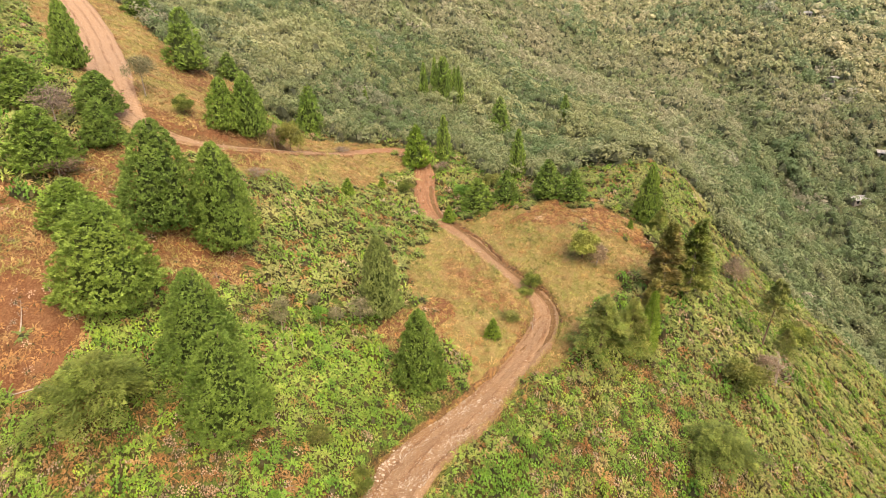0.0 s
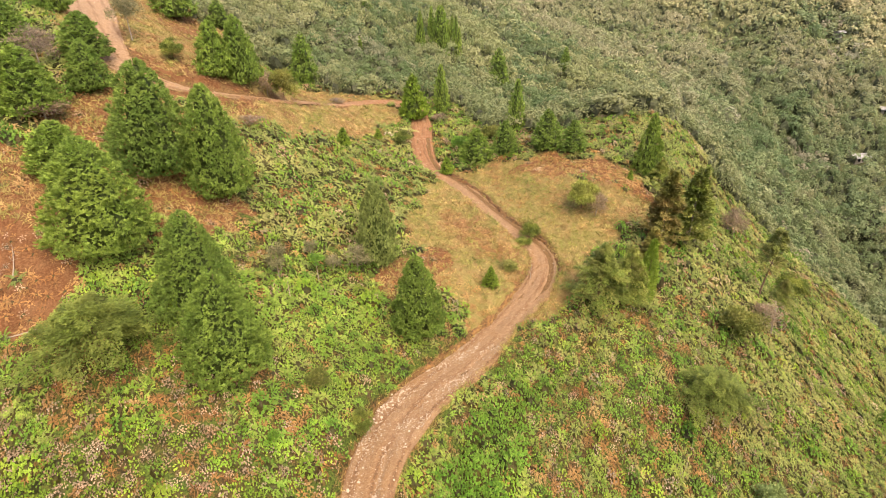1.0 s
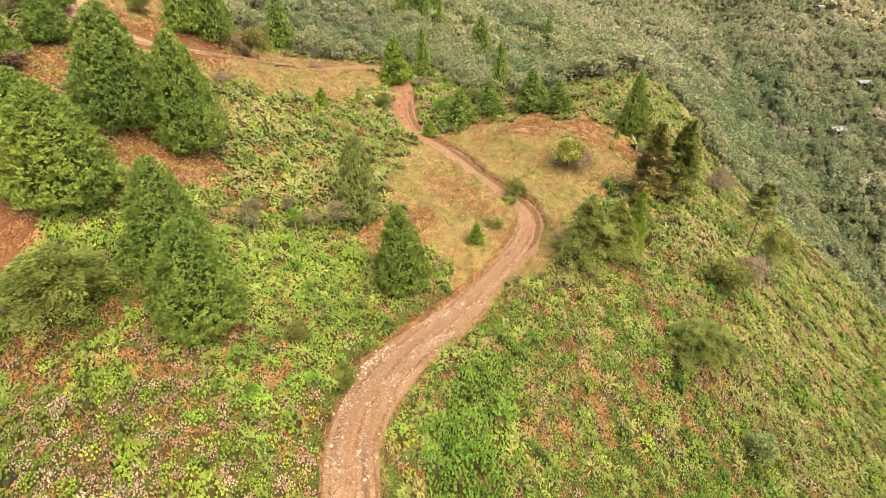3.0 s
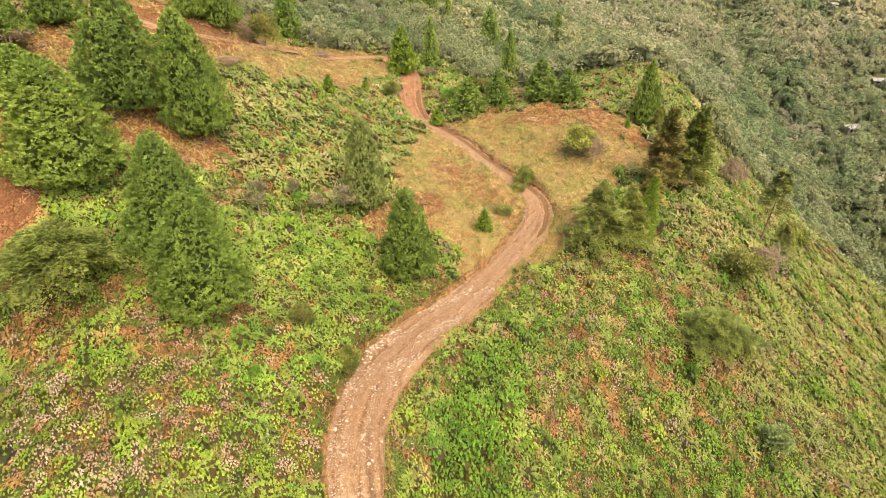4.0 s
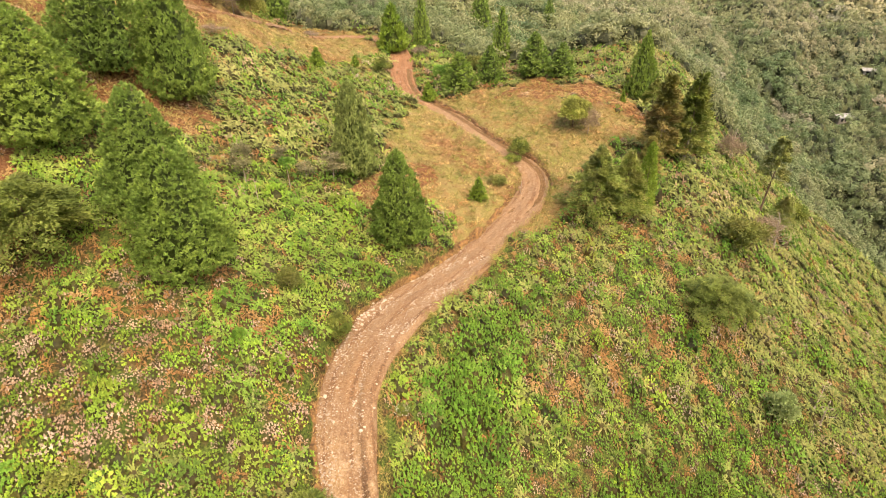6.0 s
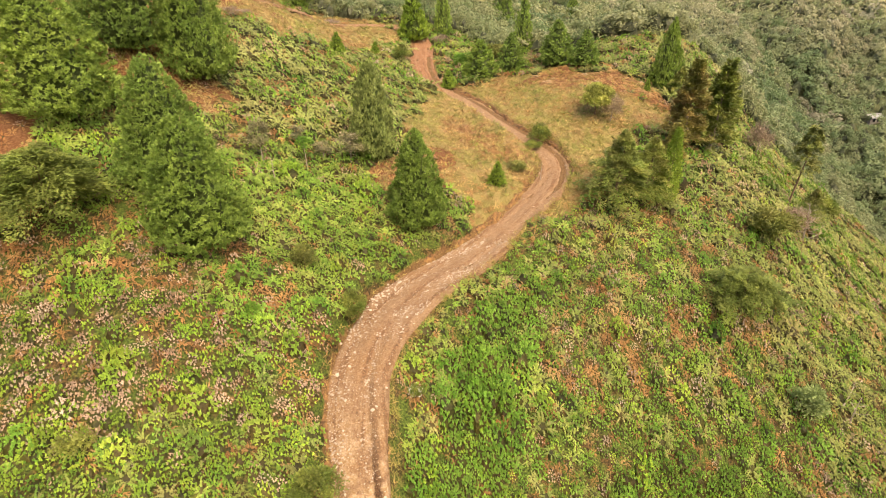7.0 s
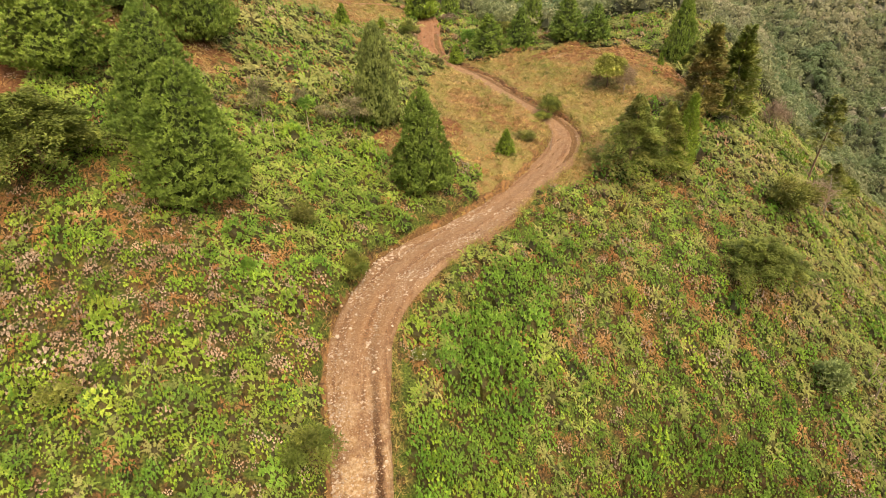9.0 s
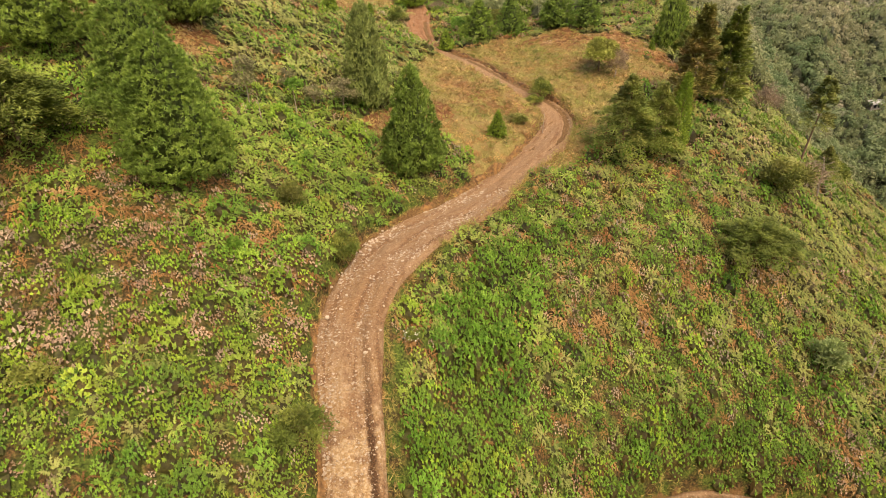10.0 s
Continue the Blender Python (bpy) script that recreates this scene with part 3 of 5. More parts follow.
col[bank, 0], col[bank, 1], col[bank, 2] = 1, 1, 0
ca = gm.color_attributes.new("cover", "FLOAT_COLOR", "POINT")
ca.data.foreach_set("color", col.ravel())
gm.materials.append(M_GROUND)
tagged(new("ground", gm), "steep hillside of red earth, turf and leaf litter", "ground", kind="structure")

# ---- the dirt track ----
us = np.linspace(-1, 1, 27)
ls = np.arange(len(LINE)) * 0.2
U, S = np.meshgrid(us, ls)
half = (HALF + 0.3)[:, None]
side = np.stack([TANG[:, 1], -TANG[:, 0]], 1)
TX = LINE[:, :1] + side[:, :1] * U * half
TY = LINE[:, 1:] + side[:, 1:] * U * half
off = U * half
rut = lambda c, w: np.exp(-((off - c - 0.18 * np.sin(S / 7)) / w) ** 2)
low = step01(LINE[:, 1:], 34, 24)
TZ = LINE_Z[:, None] - 0.01 - 0.06 * rut(-0.75, 0.3) - 0.07 * rut(0.7, 0.3) - 0.2 * low * rut(1.0, 0.15) + 0.04 * rut(0, 0.4)
TZ = TZ + 0.03 * waves(TX, TY, 1.3, 2) + 0.018 * waves(TX, TY, 0.45, 7) + 0.012 * waves(TX, TY, 0.25, 9)
gully = step01(LINE[:, 1:], 47, 52) * (LINE[:, :1] > -3)
TZ = TZ - 0.35 * gully * rut(0.85, 0.2) + 0.05 * off * low
TZ = TZ - 0.35 * step01(np.abs(U), 0.86, 1.0)
ti = np.arange(TZ.size).reshape(TZ.shape)
tf = np.stack([ti[:-1, :-1], ti[:-1, 1:], ti[1:, 1:], ti[1:, :-1]], -1).reshape(-1, 4)
tm = bpy.data.meshes.new("road")
tm.vertices.add(TZ.size)
tm.loops.add(tf.size)
tm.polygons.add(len(tf))
tm.vertices.foreach_set("co", np.stack([TX, TY, TZ], -1).astype(np.float32).ravel())
tm.loops.foreach_set("vertex_index", tf.astype(np.int32).ravel())
tm.polygons.foreach_set("loop_start", np.arange(0, tf.size, 4, dtype=np.int32))
tm.update(calc_edges=True)
tm.polygons.foreach_set("use_smooth", np.ones(len(tf), bool))
lane = tm.attributes.new("lane", "FLOAT_VECTOR", "POINT")
lane.data.foreach_set("vector", np.stack([off, S, 0 * S], -1).astype(np.float32).ravel())
tm.materials.append(M_TRACK)
tagged(new("road", tm), "rutted stony brown dirt track climbing the hill", "dirt road", kind="structure")


# ---- raw earth banks where the track is cut into the slope ----
def cut_bank(y0, y1, sgn, tall, label, mat=None):
    k = np.nonzero((LINE[:, 1] > y0) & (LINE[:, 1] < y1) & (LINE[:, 0] > -8) & (np.arange(len(LINE)) > 300))[0]
    s = ls[k][:, None]
    fade = np.minimum(step01(np.arange(len(k)), 0, 10), step01(-np.arange(len(k)), -len(k), -len(k) + 10))[:, None]
    f = np.linspace(0, 1, 6)[None, :]
    o = sgn * (HALF[k][:, None] - 0.12 + 0.5 * f + 0.1 * waves(s, 3 * f, 1.1, 2) + 0.12 * waves(s, 0 * f, 3.5, 5))
    bx, by = LINE[k, :1] + side[k, :1] * o, LINE[k, 1:] + side[k, 1:] * o
    top = np.maximum(height(bx, by), LINE_Z[k][:, None]) + 0.08
    rise = tall * (0.75 + 0.35 * waves(s, 0 * f, 2.6, 7)) * fade
    bz = LINE_Z[k][:, None] - 0.15 + np.minimum(1, 1.6 * f) * rise + 0.05 * waves(s, 4 * f, 0.7, 1)
    bz = np.where(f > 0.85, np.minimum(bz, top), bz)
    q = np.arange(bz.size).reshape(bz.shape)
    fc = np.stack([q[:-1, :-1], q[:-1, 1:], q[1:, 1:], q[1:, :-1]], -1).reshape(-1, 4)
    me = face_mesh("road_bank", np.stack([bx, by, bz], -1).reshape(-1, 3), fc.tolist(), mat or M_SHADOWED_CUT)
    tagged(new("road_bank", me), label, "earth bank", kind="structure")


cut_bank(49, 74, 1, 0.5, "eroded earth bank along the track, coloured dark for its shadow")
cut_bank(35, 49, -1, 0.75, "raw orange-brown earth bank beside the track", M_OCHRE)
cut_bank(14, 27, -1, 0.4, "low raw ochre bank beside the track", M_OCHRE)

# ---- foliage templates: arrays of leaves (n, 4, 3) ----
def blades(at, way, length, width, r, fold=0.0, face=None, loose=0.45):
    """Three-cornered blades and needles, from the points at along way."""
    n = len(at)
    way = unit(way)
    across = unit(np.cross(way, r.normal(size=(n, 3)) * loose + face if face is not None else r.normal(size=(n, 3))))
    length, width = np.broadcast_to(length, n)[:, None], np.broadcast_to(width, n)[:, None]
    skew = r.uniform(-0.25, 0.45, (n, 1)) * length
    return np.stack([at - across * width * 0.5, at + across * width * 0.5 + way * skew, at + way * length], 1)


def fern_plant(r, fronds, pairs, rad, tall, wide, droop=1.4):
    """A rosette of arching fronds; each is a row of paired pinnae along its bowed spine."""
    a = np.arange(fronds) * 2.4 + r.normal(0, 0.35, fronds)
    reach, rise = rad * r.uniform(0.65, 1.15, fronds), tall * r.uniform(0.6, 1.1, fronds)
    bow = droop * r.uniform(0.9, 1.12, fronds)
    f = np.repeat(np.arange(fronds), pairs * 2)
    v = np.tile(np.repeat(np.linspace(0.3, 0.96, pairs), 2), fronds)
    flip = np.tile([-1.0, 1.0], fronds * pairs)
    out = np.stack([np.cos(a), np.sin(a), 0 * a], 1)[f]
    acr = np.stack([-np.sin(a), np.cos(a), 0 * a], 1)[f]
    spine = lambda u: out * (reach[f] * u)[:, None] + np.array([0, 0, 1.0]) * (rise[f] * (2 * u - bow[f] * u * u))[:, None]
    half = 0.5 / pairs * 0.95
    w = wide * np.sin(np.pi * (0.18 + 0.78 * v)) ** 0.7 * r.uniform(0.8, 1.2, len(v))
    tip = spine(v + half * 0.6) + acr * (flip * w)[:, None] - np.array([0, 0, 0.4]) * w[:, None] + r.normal(size=(len(v), 3)) * 0.03
    return np.stack([spine(v - half), spine(v + half), tip], 1)


def shrub_plant(r, lobes, per, rad, tall, leaf):
    """A leafy shrub: separate tufts of leaves over a dome, each tuft opening from its shoot's end."""
    a, q = np.arange(lobes) * 2.4 + r.normal(0, 0.3, lobes), np.sqrt((np.arange(lobes) + 0.3) / lobes)
    c = np.stack([np.cos(a) * q * rad * 0.8, np.sin(a) * q * rad * 0.8, tall * (0.25 + 0.62 * (1 - q ** 2)) * r.uniform(0.7, 1.15, lobes)], 1)
    k = np.repeat(np.arange(lobes), per)
    shoot = unit(np.stack([np.cos(a) * q, np.sin(a) * q, 0.9 + 0 * a], 1))
    way = unit(shoot[k] * 0.45 + r.normal(size=(len(k), 3)) * 0.7)
    return blades(c[k], way, leaf * r.uniform(0.7, 1.25, len(k)), leaf * r.uniform(0.6, 0.9, len(k)), r, 0.1, shoot[k] + [0, 0, 0.4], 0.25)


def tuft_plant(r, n, tall, wide):
    a = r.uniform(0, 2 * np.pi, n)
    at = np.stack([np.cos(a), np.sin(a), 0 * a], 1) * r.uniform(0, 0.12, (n, 1))
    way = np.stack([np.cos(a) * 0.7, np.sin(a) * 0.7, 0.9 + 0 * a], 1) + r.normal(size=(n, 3)) * 0.3
    return blades(at, way, tall * r.uniform(0.6, 1.3, n), wide, r)


def inner_body(r, rad, low, high, seg=4):
    """The closed, uneven inner body of a plant, as loose triangles; its dark colour stands in for the shade under the
    outer sprays.
    """
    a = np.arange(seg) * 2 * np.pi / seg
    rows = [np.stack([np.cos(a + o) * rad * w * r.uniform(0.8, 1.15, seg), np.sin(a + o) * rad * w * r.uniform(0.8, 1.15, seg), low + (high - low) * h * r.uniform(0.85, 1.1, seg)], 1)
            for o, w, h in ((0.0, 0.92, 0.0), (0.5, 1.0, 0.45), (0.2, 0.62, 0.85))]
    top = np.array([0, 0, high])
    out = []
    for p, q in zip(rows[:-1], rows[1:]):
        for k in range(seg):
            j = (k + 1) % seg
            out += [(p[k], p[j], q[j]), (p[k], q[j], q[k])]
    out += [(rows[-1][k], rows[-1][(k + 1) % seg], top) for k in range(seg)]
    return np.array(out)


def far_tree(r, n, leaf, lobes, slim):
    """A tree of the forest, of unit radius, its foot at height 0 and its top at 1: leaf sprays over uneven lobes round a body; slim: its height in radii."""
    a, q = r.uniform(0, 2 * np.pi, lobes), np.sqrt(r.uniform(0.03, 1, lobes)) * 0.7
    c = np.stack([np.cos(a) * q, np.sin(a) * q, slim * np.where(np.arange(lobes) < 0.7 * lobes, 0.48 + 0.38 * (1 - q ** 2 / 0.5) * r.uniform(0.5, 1.1, lobes), r.uniform(0.2, 0.45, lobes))], 1)
    lr = r.uniform(0.3, 0.48, lobes)
    k = r.integers(0, lobes, n)
    d = unit(r.normal(size=(n, 3)) + [0, 0, 0.45])
    at = c[k] + d * lr[k][:, None] * r.uniform(0.75, 1.05, (n, 1)) * [1, 1, 0.75]
    way = unit(unit(np.cross(d, r.normal(size=(n, 3)))) + d * 0.35)
    t = blades(at - way * leaf * 0.45, way, leaf * r.uniform(0.7, 1.3, n), leaf * r.uniform(0.7, 1.0, n), r, 0.12, d + [0, 0, 0.3], 0.15)
    return np.concatenate([t, inner_body(r, 0.42, 0.1 * slim, 0.6 * slim)]) / [1, 1, slim]


BODY = 20


def strew(name, templates, x, y, z, size, tall, mat, label, category, r, lean=0.9, pick=None, turn=None, tone=None, inner=None):
    """One mesh of many plants, each a turned and scaled template that follows the slope at its place; inner: the
    shade-dark colour of the body at the end of each template.
    """
    out, tones, slot = [], [], []
    pick = r.integers(0, len(templates), len(x)) if pick is None else pick
    turn = r.uniform(0, 2 * np.pi, len(x)) if turn is None else turn
    tone = r.uniform(0, 1, len(x)) if tone is None else tone
    for k, t in enumerate(templates):
        s = np.nonzero(pick == k)[0]
        if not len(s):
            continue
        a = turn[s]
        c, sn = np.cos(a)[:, None, None], np.sin(a)[:, None, None]
        tx, ty, tz = t[None, :, :, 0], t[None, :, :, 1], t[None, :, :, 2]
        tones.append(np.repeat(tone[s], len(t)))
        slot.append(np.tile(np.arange(len(t)) >= len(t) - BODY, len(s)))
        sz, th = size[s][:, None, None], tall[s][:, None, None]
        dx, dy = (tx * c - ty * sn) * sz, (tx * sn + ty * c) * sz
        ux, uy = [g[s][:, None, None] * lean for g in slope_of(x, y)]
        out.append(np.stack([dx + x[s][:, None, None], dy + y[s][:, None, None],
                             tz * th + z[s][:, None, None] + ux * dx + uy * dy], -1).reshape(-1, t.shape[1], 3))
    q = np.concatenate(out)
    me = quad_mesh(name, q, mat, np.concatenate(tones))
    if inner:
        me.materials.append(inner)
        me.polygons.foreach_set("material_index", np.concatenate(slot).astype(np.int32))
    return tagged(new(name, me), label, category, kind="stuff")


def jitter(lo, hi, gap, r):
    """Uneven points over a rectangle, about gap apart."""
    a, b = np.meshgrid(np.arange(lo[0], hi[0], gap), np.arange(lo[1], hi[1], gap))
    a, b = a.ravel(), b.ravel()
    a, b = a + r.uniform(-0.55, 0.55, a.shape) * gap, b + r.uniform(-0.55, 0.55, b.shape) * gap
    k = inside(VIEW, a, b)
    return a[k], b[k]


# ---- single trees and bushes ----
def trunk_mesh(r, tall, thick, limbs, reach, mat, bend=0.03, start=0.2, droop=0.0):
    """A tapered trunk with limbs, in one mesh."""
    verts, faces = [], []

    def tube(path, radii, n):
        base = len(verts)
        for k, (p, q) in enumerate(zip(path, radii)):
            for j in range(n):
                a = 2 * np.pi * j / n
                verts.append((p[0] + np.cos(a) * q, p[1] + np.sin(a) * q, p[2] + (0.0 if k else 0.0)))
        for k in range(len(path) - 1):
            for j in range(n):
                faces.append((base + k * n + j, base + k * n + (j + 1) % n, base + (k + 1) * n + (j + 1) % n, base + (k + 1) * n + j))
        faces.append(tuple(base + (len(path) - 1) * n + j for j in range(n)))

    bx, by = r.normal(0, bend * tall, 2)
    spine = [np.array([bx * (k / 7) ** 2, by * (k / 7) ** 2, -0.5 + (tall + 0.5) * k / 7]) for k in range(8)]
    tube(spine, [thick * (1.25 if k == 0 else 1 - 0.88 * k / 7) for k in range(8)], 8)
    for k in range(limbs):
        v = start + (0.95 - start) * (k + r.uniform(0, 0.8)) / limbs
        a = k * 2.4 + r.uniform(-0.4, 0.4)
        p = np.array([bx * v * v, by * v * v, tall * v])
        n = reach * (1.05 - v) ** 0.6 * r.uniform(0.7, 1.0)
        path = [p]
        for j in range(1, 4):
            path.append(p + np.array([np.cos(a + 0.15 * j) * n * j / 3, np.sin(a + 0.15 * j) * n * j / 3, n * (0.35 - droop) * (j / 3) ** 1.4 + r.normal(0, 0.04 * n)]))
        tube(path, [thick * 0.32 * (1.1 - v) + 0.012, thick * 0.22 * (1.1 - v) + 0.01, 0.016, 0.008], 4)
    return face_mesh("trunk", verts, faces, mat)


def pine_crown(r, tall, rad, clumps, per, leaf, foot=0.06, point=0.66, mat=None, boughs=60):
    """A dense, tufted cone of upturned needle bunches on bulging boughs, over a dark body that paints in the shade
    inside.
    """
    prof = lambda u: (1 - u) ** point * np.minimum(1, 0.55 + u * 3.0)
    v = r.uniform(0, 1, clumps * 4)
    v = v[r.uniform(0, 1, len(v)) < prof(v) ** 0.9 + 0.05][:clumps]
    n = len(v)
    a = r.uniform(0, 2 * np.pi, n)
    bv = (np.arange(boughs) + r.uniform(0, 1, boughs)) / boughs
    bv = 1 - (1 - bv) ** 0.62
    ba, br = np.arange(boughs) * 2.4 + r.normal(0, 0.3, boughs), r.uniform(0.85, 1.14, boughs)
    da = np.abs((a[:, None] - ba + np.pi) % (2 * np.pi) - np.pi) * prof(v)[:, None] * rad
    dz = (v[:, None] - bv) * tall
    near = da ** 2 + (dz * 1.25) ** 2
    j = near.argmin(1)
    bulge = np.exp(-near[np.arange(n), j] / (0.17 * rad) ** 2)
    q = rad * prof(v) * (0.68 + 0.36 * bulge * br[j]) * np.where(r.uniform(0, 1, n) < 0.8, r.uniform(0.93, 1.04, n), r.uniform(0.75, 0.93, n))
    c = np.stack([np.cos(a) * q, np.sin(a) * q, tall * (foot + (1 - foot) * v) - 0.1 * q], 1)
    out = np.stack([np.cos(a), np.sin(a), 0 * a], 1)
    axis = unit(out * 0.55 + [0, 0, 0.8] + r.normal(size=(n, 3)) * 0.22)
    k = np.repeat(np.arange(n), per)
    fan = r.normal(size=(len(k), 3))
    at = c[k] - axis[k] * leaf * 0.3
    way = axis[k] + fan * 0.5
    tuft = blades(at, way, leaf * r.uniform(0.75, 1.15, len(k)), leaf * r.uniform(0.26, 0.38, len(k)), r, 0.08, out[k] * 0.8 + [0, 0, 0.7] + fan * 0.25, 0.2)
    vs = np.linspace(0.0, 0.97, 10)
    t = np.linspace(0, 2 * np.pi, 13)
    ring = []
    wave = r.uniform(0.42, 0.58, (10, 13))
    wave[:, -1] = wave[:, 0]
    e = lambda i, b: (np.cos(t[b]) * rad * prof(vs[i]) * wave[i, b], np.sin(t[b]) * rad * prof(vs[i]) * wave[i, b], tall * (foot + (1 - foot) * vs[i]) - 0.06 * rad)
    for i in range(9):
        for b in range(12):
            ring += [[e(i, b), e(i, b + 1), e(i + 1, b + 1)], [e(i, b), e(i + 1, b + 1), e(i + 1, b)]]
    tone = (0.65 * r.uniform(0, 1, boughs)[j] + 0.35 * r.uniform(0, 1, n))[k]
    return quad_mesh("crown", np.concatenate([tuft, np.array(ring)]), mat or M_PINE, np.r_[tone, np.full(len(ring), 0.2)], M_SHADED_NEEDLES, len(ring))


def layered_crown(r, tall, rad, boughs, per, leaf, start=0.15, droop=0.12, point=0.7, mat=None):
    """Boughs in uneven tiers, each a flat spray of foliage, with gaps between."""
    v = start + (0.99 - start) * np.sort(r.uniform(0, 1, boughs)) ** 0.9
    a = np.arange(boughs) * 2.4 + r.normal(0, 0.4, boughs)
    n = rad * np.maximum(0.08, (1.03 - v)) ** point * r.uniform(0.6, 1.1, boughs) / (1 - start) ** point
    k = np.repeat(np.arange(boughs), per)
    f = r.uniform(0.12, 1, len(k)) ** 0.7
    wide = 0.2 * n[k] * np.sin(np.pi * np.clip(f, 0, 0.95)) + 0.1
    acr = np.stack([-np.sin(a), np.cos(a), 0 * a], 1)
    out = np.stack([np.cos(a), np.sin(a), 0 * a], 1)
    off = r.uniform(-1, 1, len(k)) * wide
    at = out[k] * (f * n[k])[:, None] + acr[k] * off[:, None]
    at[:, 2] += tall * v[k] + n[k] * (0.25 * f - (0.25 + droop) * f ** 2.2) + r.normal(0, 0.13, len(k))
    way = out[k] * 0.8 + acr[k] * (off / wide)[:, None] * 0.6 + r.normal(size=(len(k), 3)) * 0.3 + np.array([0, 0, 1.0]) * (0.15 - 1.6 * droop * f)[:, None]
    return quad_mesh("crown", blades(at, way, leaf * r.uniform(0.7, 1.3, len(k)), leaf * r.uniform(0.35, 0.6, len(k)), r, 0.1, np.array([0, 0, 1.0]), 0.6), mat or M_CEDAR, r.uniform(0, 1, boughs)[k])


def column_crown(r, tall, rad, n, leaf, foot=0.08, mat=None, ragged=0.15):
    """A narrow upright crown of steep sprays."""
    v = r.uniform(0, 1, n) ** 1.1
    a = r.uniform(0, 2 * np.pi, n)
    prof = np.minimum(1, 0.6 + 2.2 * v) * (1 - v) ** 0.55
    lump = 1 + ragged * np.sin(3 * a + 11 * v) + ragged * np.sin(5 * a - 23 * v)
    q = rad * prof * lump * np.sqrt(r.uniform(0.35, 1.05, n))
    at = np.stack([np.cos(a) * q, np.sin(a) * q, tall * (foot + (1 - foot) * v)], 1)
    way = np.stack([np.cos(a) * 0.45, np.sin(a) * 0.45, 0.8 + 0 * a], 1) + r.normal(size=(n, 3)) * 0.4
    return quad_mesh("crown", blades(at, way, leaf * r.uniform(0.7, 1.3, n), leaf * r.uniform(0.3, 0.5, n), r, 0.1, np.stack([np.cos(a), np.sin(a), 0.6 + 0 * a], 1), 0.7), mat or M_CEDAR)


def round_crown(r, tall, rad, n, leaf, foot=0.2, lobes=16, mat=None, spiky=0.5, fill=0.3, reach=0.72, lobe=(0.24, 0.4)):
    """A loose rounded crown of leafy lobes."""
    a, q = r.uniform(0, 2 * np.pi, lobes), np.sqrt(r.uniform(0, 1, lobes)) * reach
    top = 1 - 0.65 * q ** 2
    c = np.stack([np.cos(a) * q * rad, np.sin(a) * q * rad, tall * (foot + (top - foot) * r.uniform(0.35, 0.88, lobes))], 1)
    lr = rad * r.uniform(*lobe, lobes)
    k = r.integers(0, lobes, n)
    d = unit(r.normal(size=(n, 3)) + [0, 0, 0.35])
    at = c[k] + d * (lr[k] * r.uniform(fill, 1.05, n))[:, None] * [1, 1, 0.8]
    at[:, 2] = np.minimum(at[:, 2], tall)
    way = d + r.normal(size=(n, 3)) * spiky + [0, 0, 0.25]
    return quad_mesh("crown", blades(at, way, leaf * r.uniform(0.6, 1.3, n), leaf * r.uniform(0.4, 0.65, n), r, 0.12, d + [0, 0, 0.5], 0.5), mat or M_BUSH, r.uniform(0, 1, lobes)[k])


def plant(name, trunk, crown, row, made, label, category, group="", r=None, crown_name="crown", crown_label=""):
    """A tree: an empty at its foot with trunk and crown, scaled from the size they were made in (height, radius)."""
    x, y, tall, rad = row
    root = new(name)
    root.location = (x, y, float(height(x, y)) - 0.05)
    root.rotation_euler = (r.normal(0, 0.02), r.normal(0, 0.02), r.uniform(0, 6.28))
    root.scale = (rad / made[1], rad / made[1], tall / made[0])
    if trunk:
        part("trunk", trunk, root)
    if crown:
        part(crown_name, crown, root, crown_label)
    return tagged(root, label, category, group)


tr = np.random.default_rng(21)
BIG = [(trunk_mesh(tr, 9.3, 0.22, 12, 2.8, M_BARK), pine_crown(tr, 9.5, 4.3, 3700, 12, 0.28, point=0.54, boughs=110), (9.5, 4.3)) for k in range(3)]
MID = [(trunk_mesh(tr, 6.4, 0.16, 9, 2.0, M_BARK), pine_crown(tr, 6.6, 3.0, 1600, 10, 0.32, point=0.52, mat=M_PINE_DARK, boughs=66), (6.6, 3.0)) for k in range(3)]
FARP = [(trunk_mesh(tr, 7.4, 0.16, 6, 2.0, M_BARK), pine_crown(tr, 7.6, 2.8, 640, 8, 0.42, point=0.56, mat=M_PINE_DARK, boughs=50), (7.6, 2.8)) for k in range(2)]
YOUNG = [(trunk_mesh(tr, 3.3, 0.07, 6, 1.0, M_BARK), pine_crown(tr, 3.6, 1.6, 400, 9, 0.33, point=0.8, mat=M_PINE_BRIGHT, boughs=36), (3.6, 1.6)) for k in range(3)]

pines_hill = [(-28.2, 39.8, 9.4, 5.0), (-27.8, 49.9, 10.6, 5.0), (-22.1, 50.5, 11.1, 3.9), (-19.7, 36.2, 9.2, 3.9), (-16.4, 32.1, 8.8, 4.0)]
for k, row in enumerate(pines_hill):
    t, c, made = BIG[k % 3]
    plant("pine_tree", t, c, row, made, "tall dense green pine on the steep red-earth slope", "pine tree", "pines on the slope", tr)
made = BIG[0][2]
plant("pine_tree", BIG[1][0], pine_crown(tr, 9.5, 4.3, 3000, 10, 0.36, point=0.6, mat=M_PINE_DARK, boughs=100), (-2.2, 41.0, 8.3, 3.1), made, "cone-shaped dark green pine beside the track's meadow", "pine tree", "pines on the slope", tr)
plant("pine_tree", BIG[2][0], pine_crown(tr, 9.5, 4.3, 2600, 10, 0.4, point=0.46, mat=M_PINE_GREY, boughs=70), (-6.5, 48.7, 8.9, 2.6), made, "slim grey-green pine above the bracken slope", "pine tree", "pines on the slope", tr)
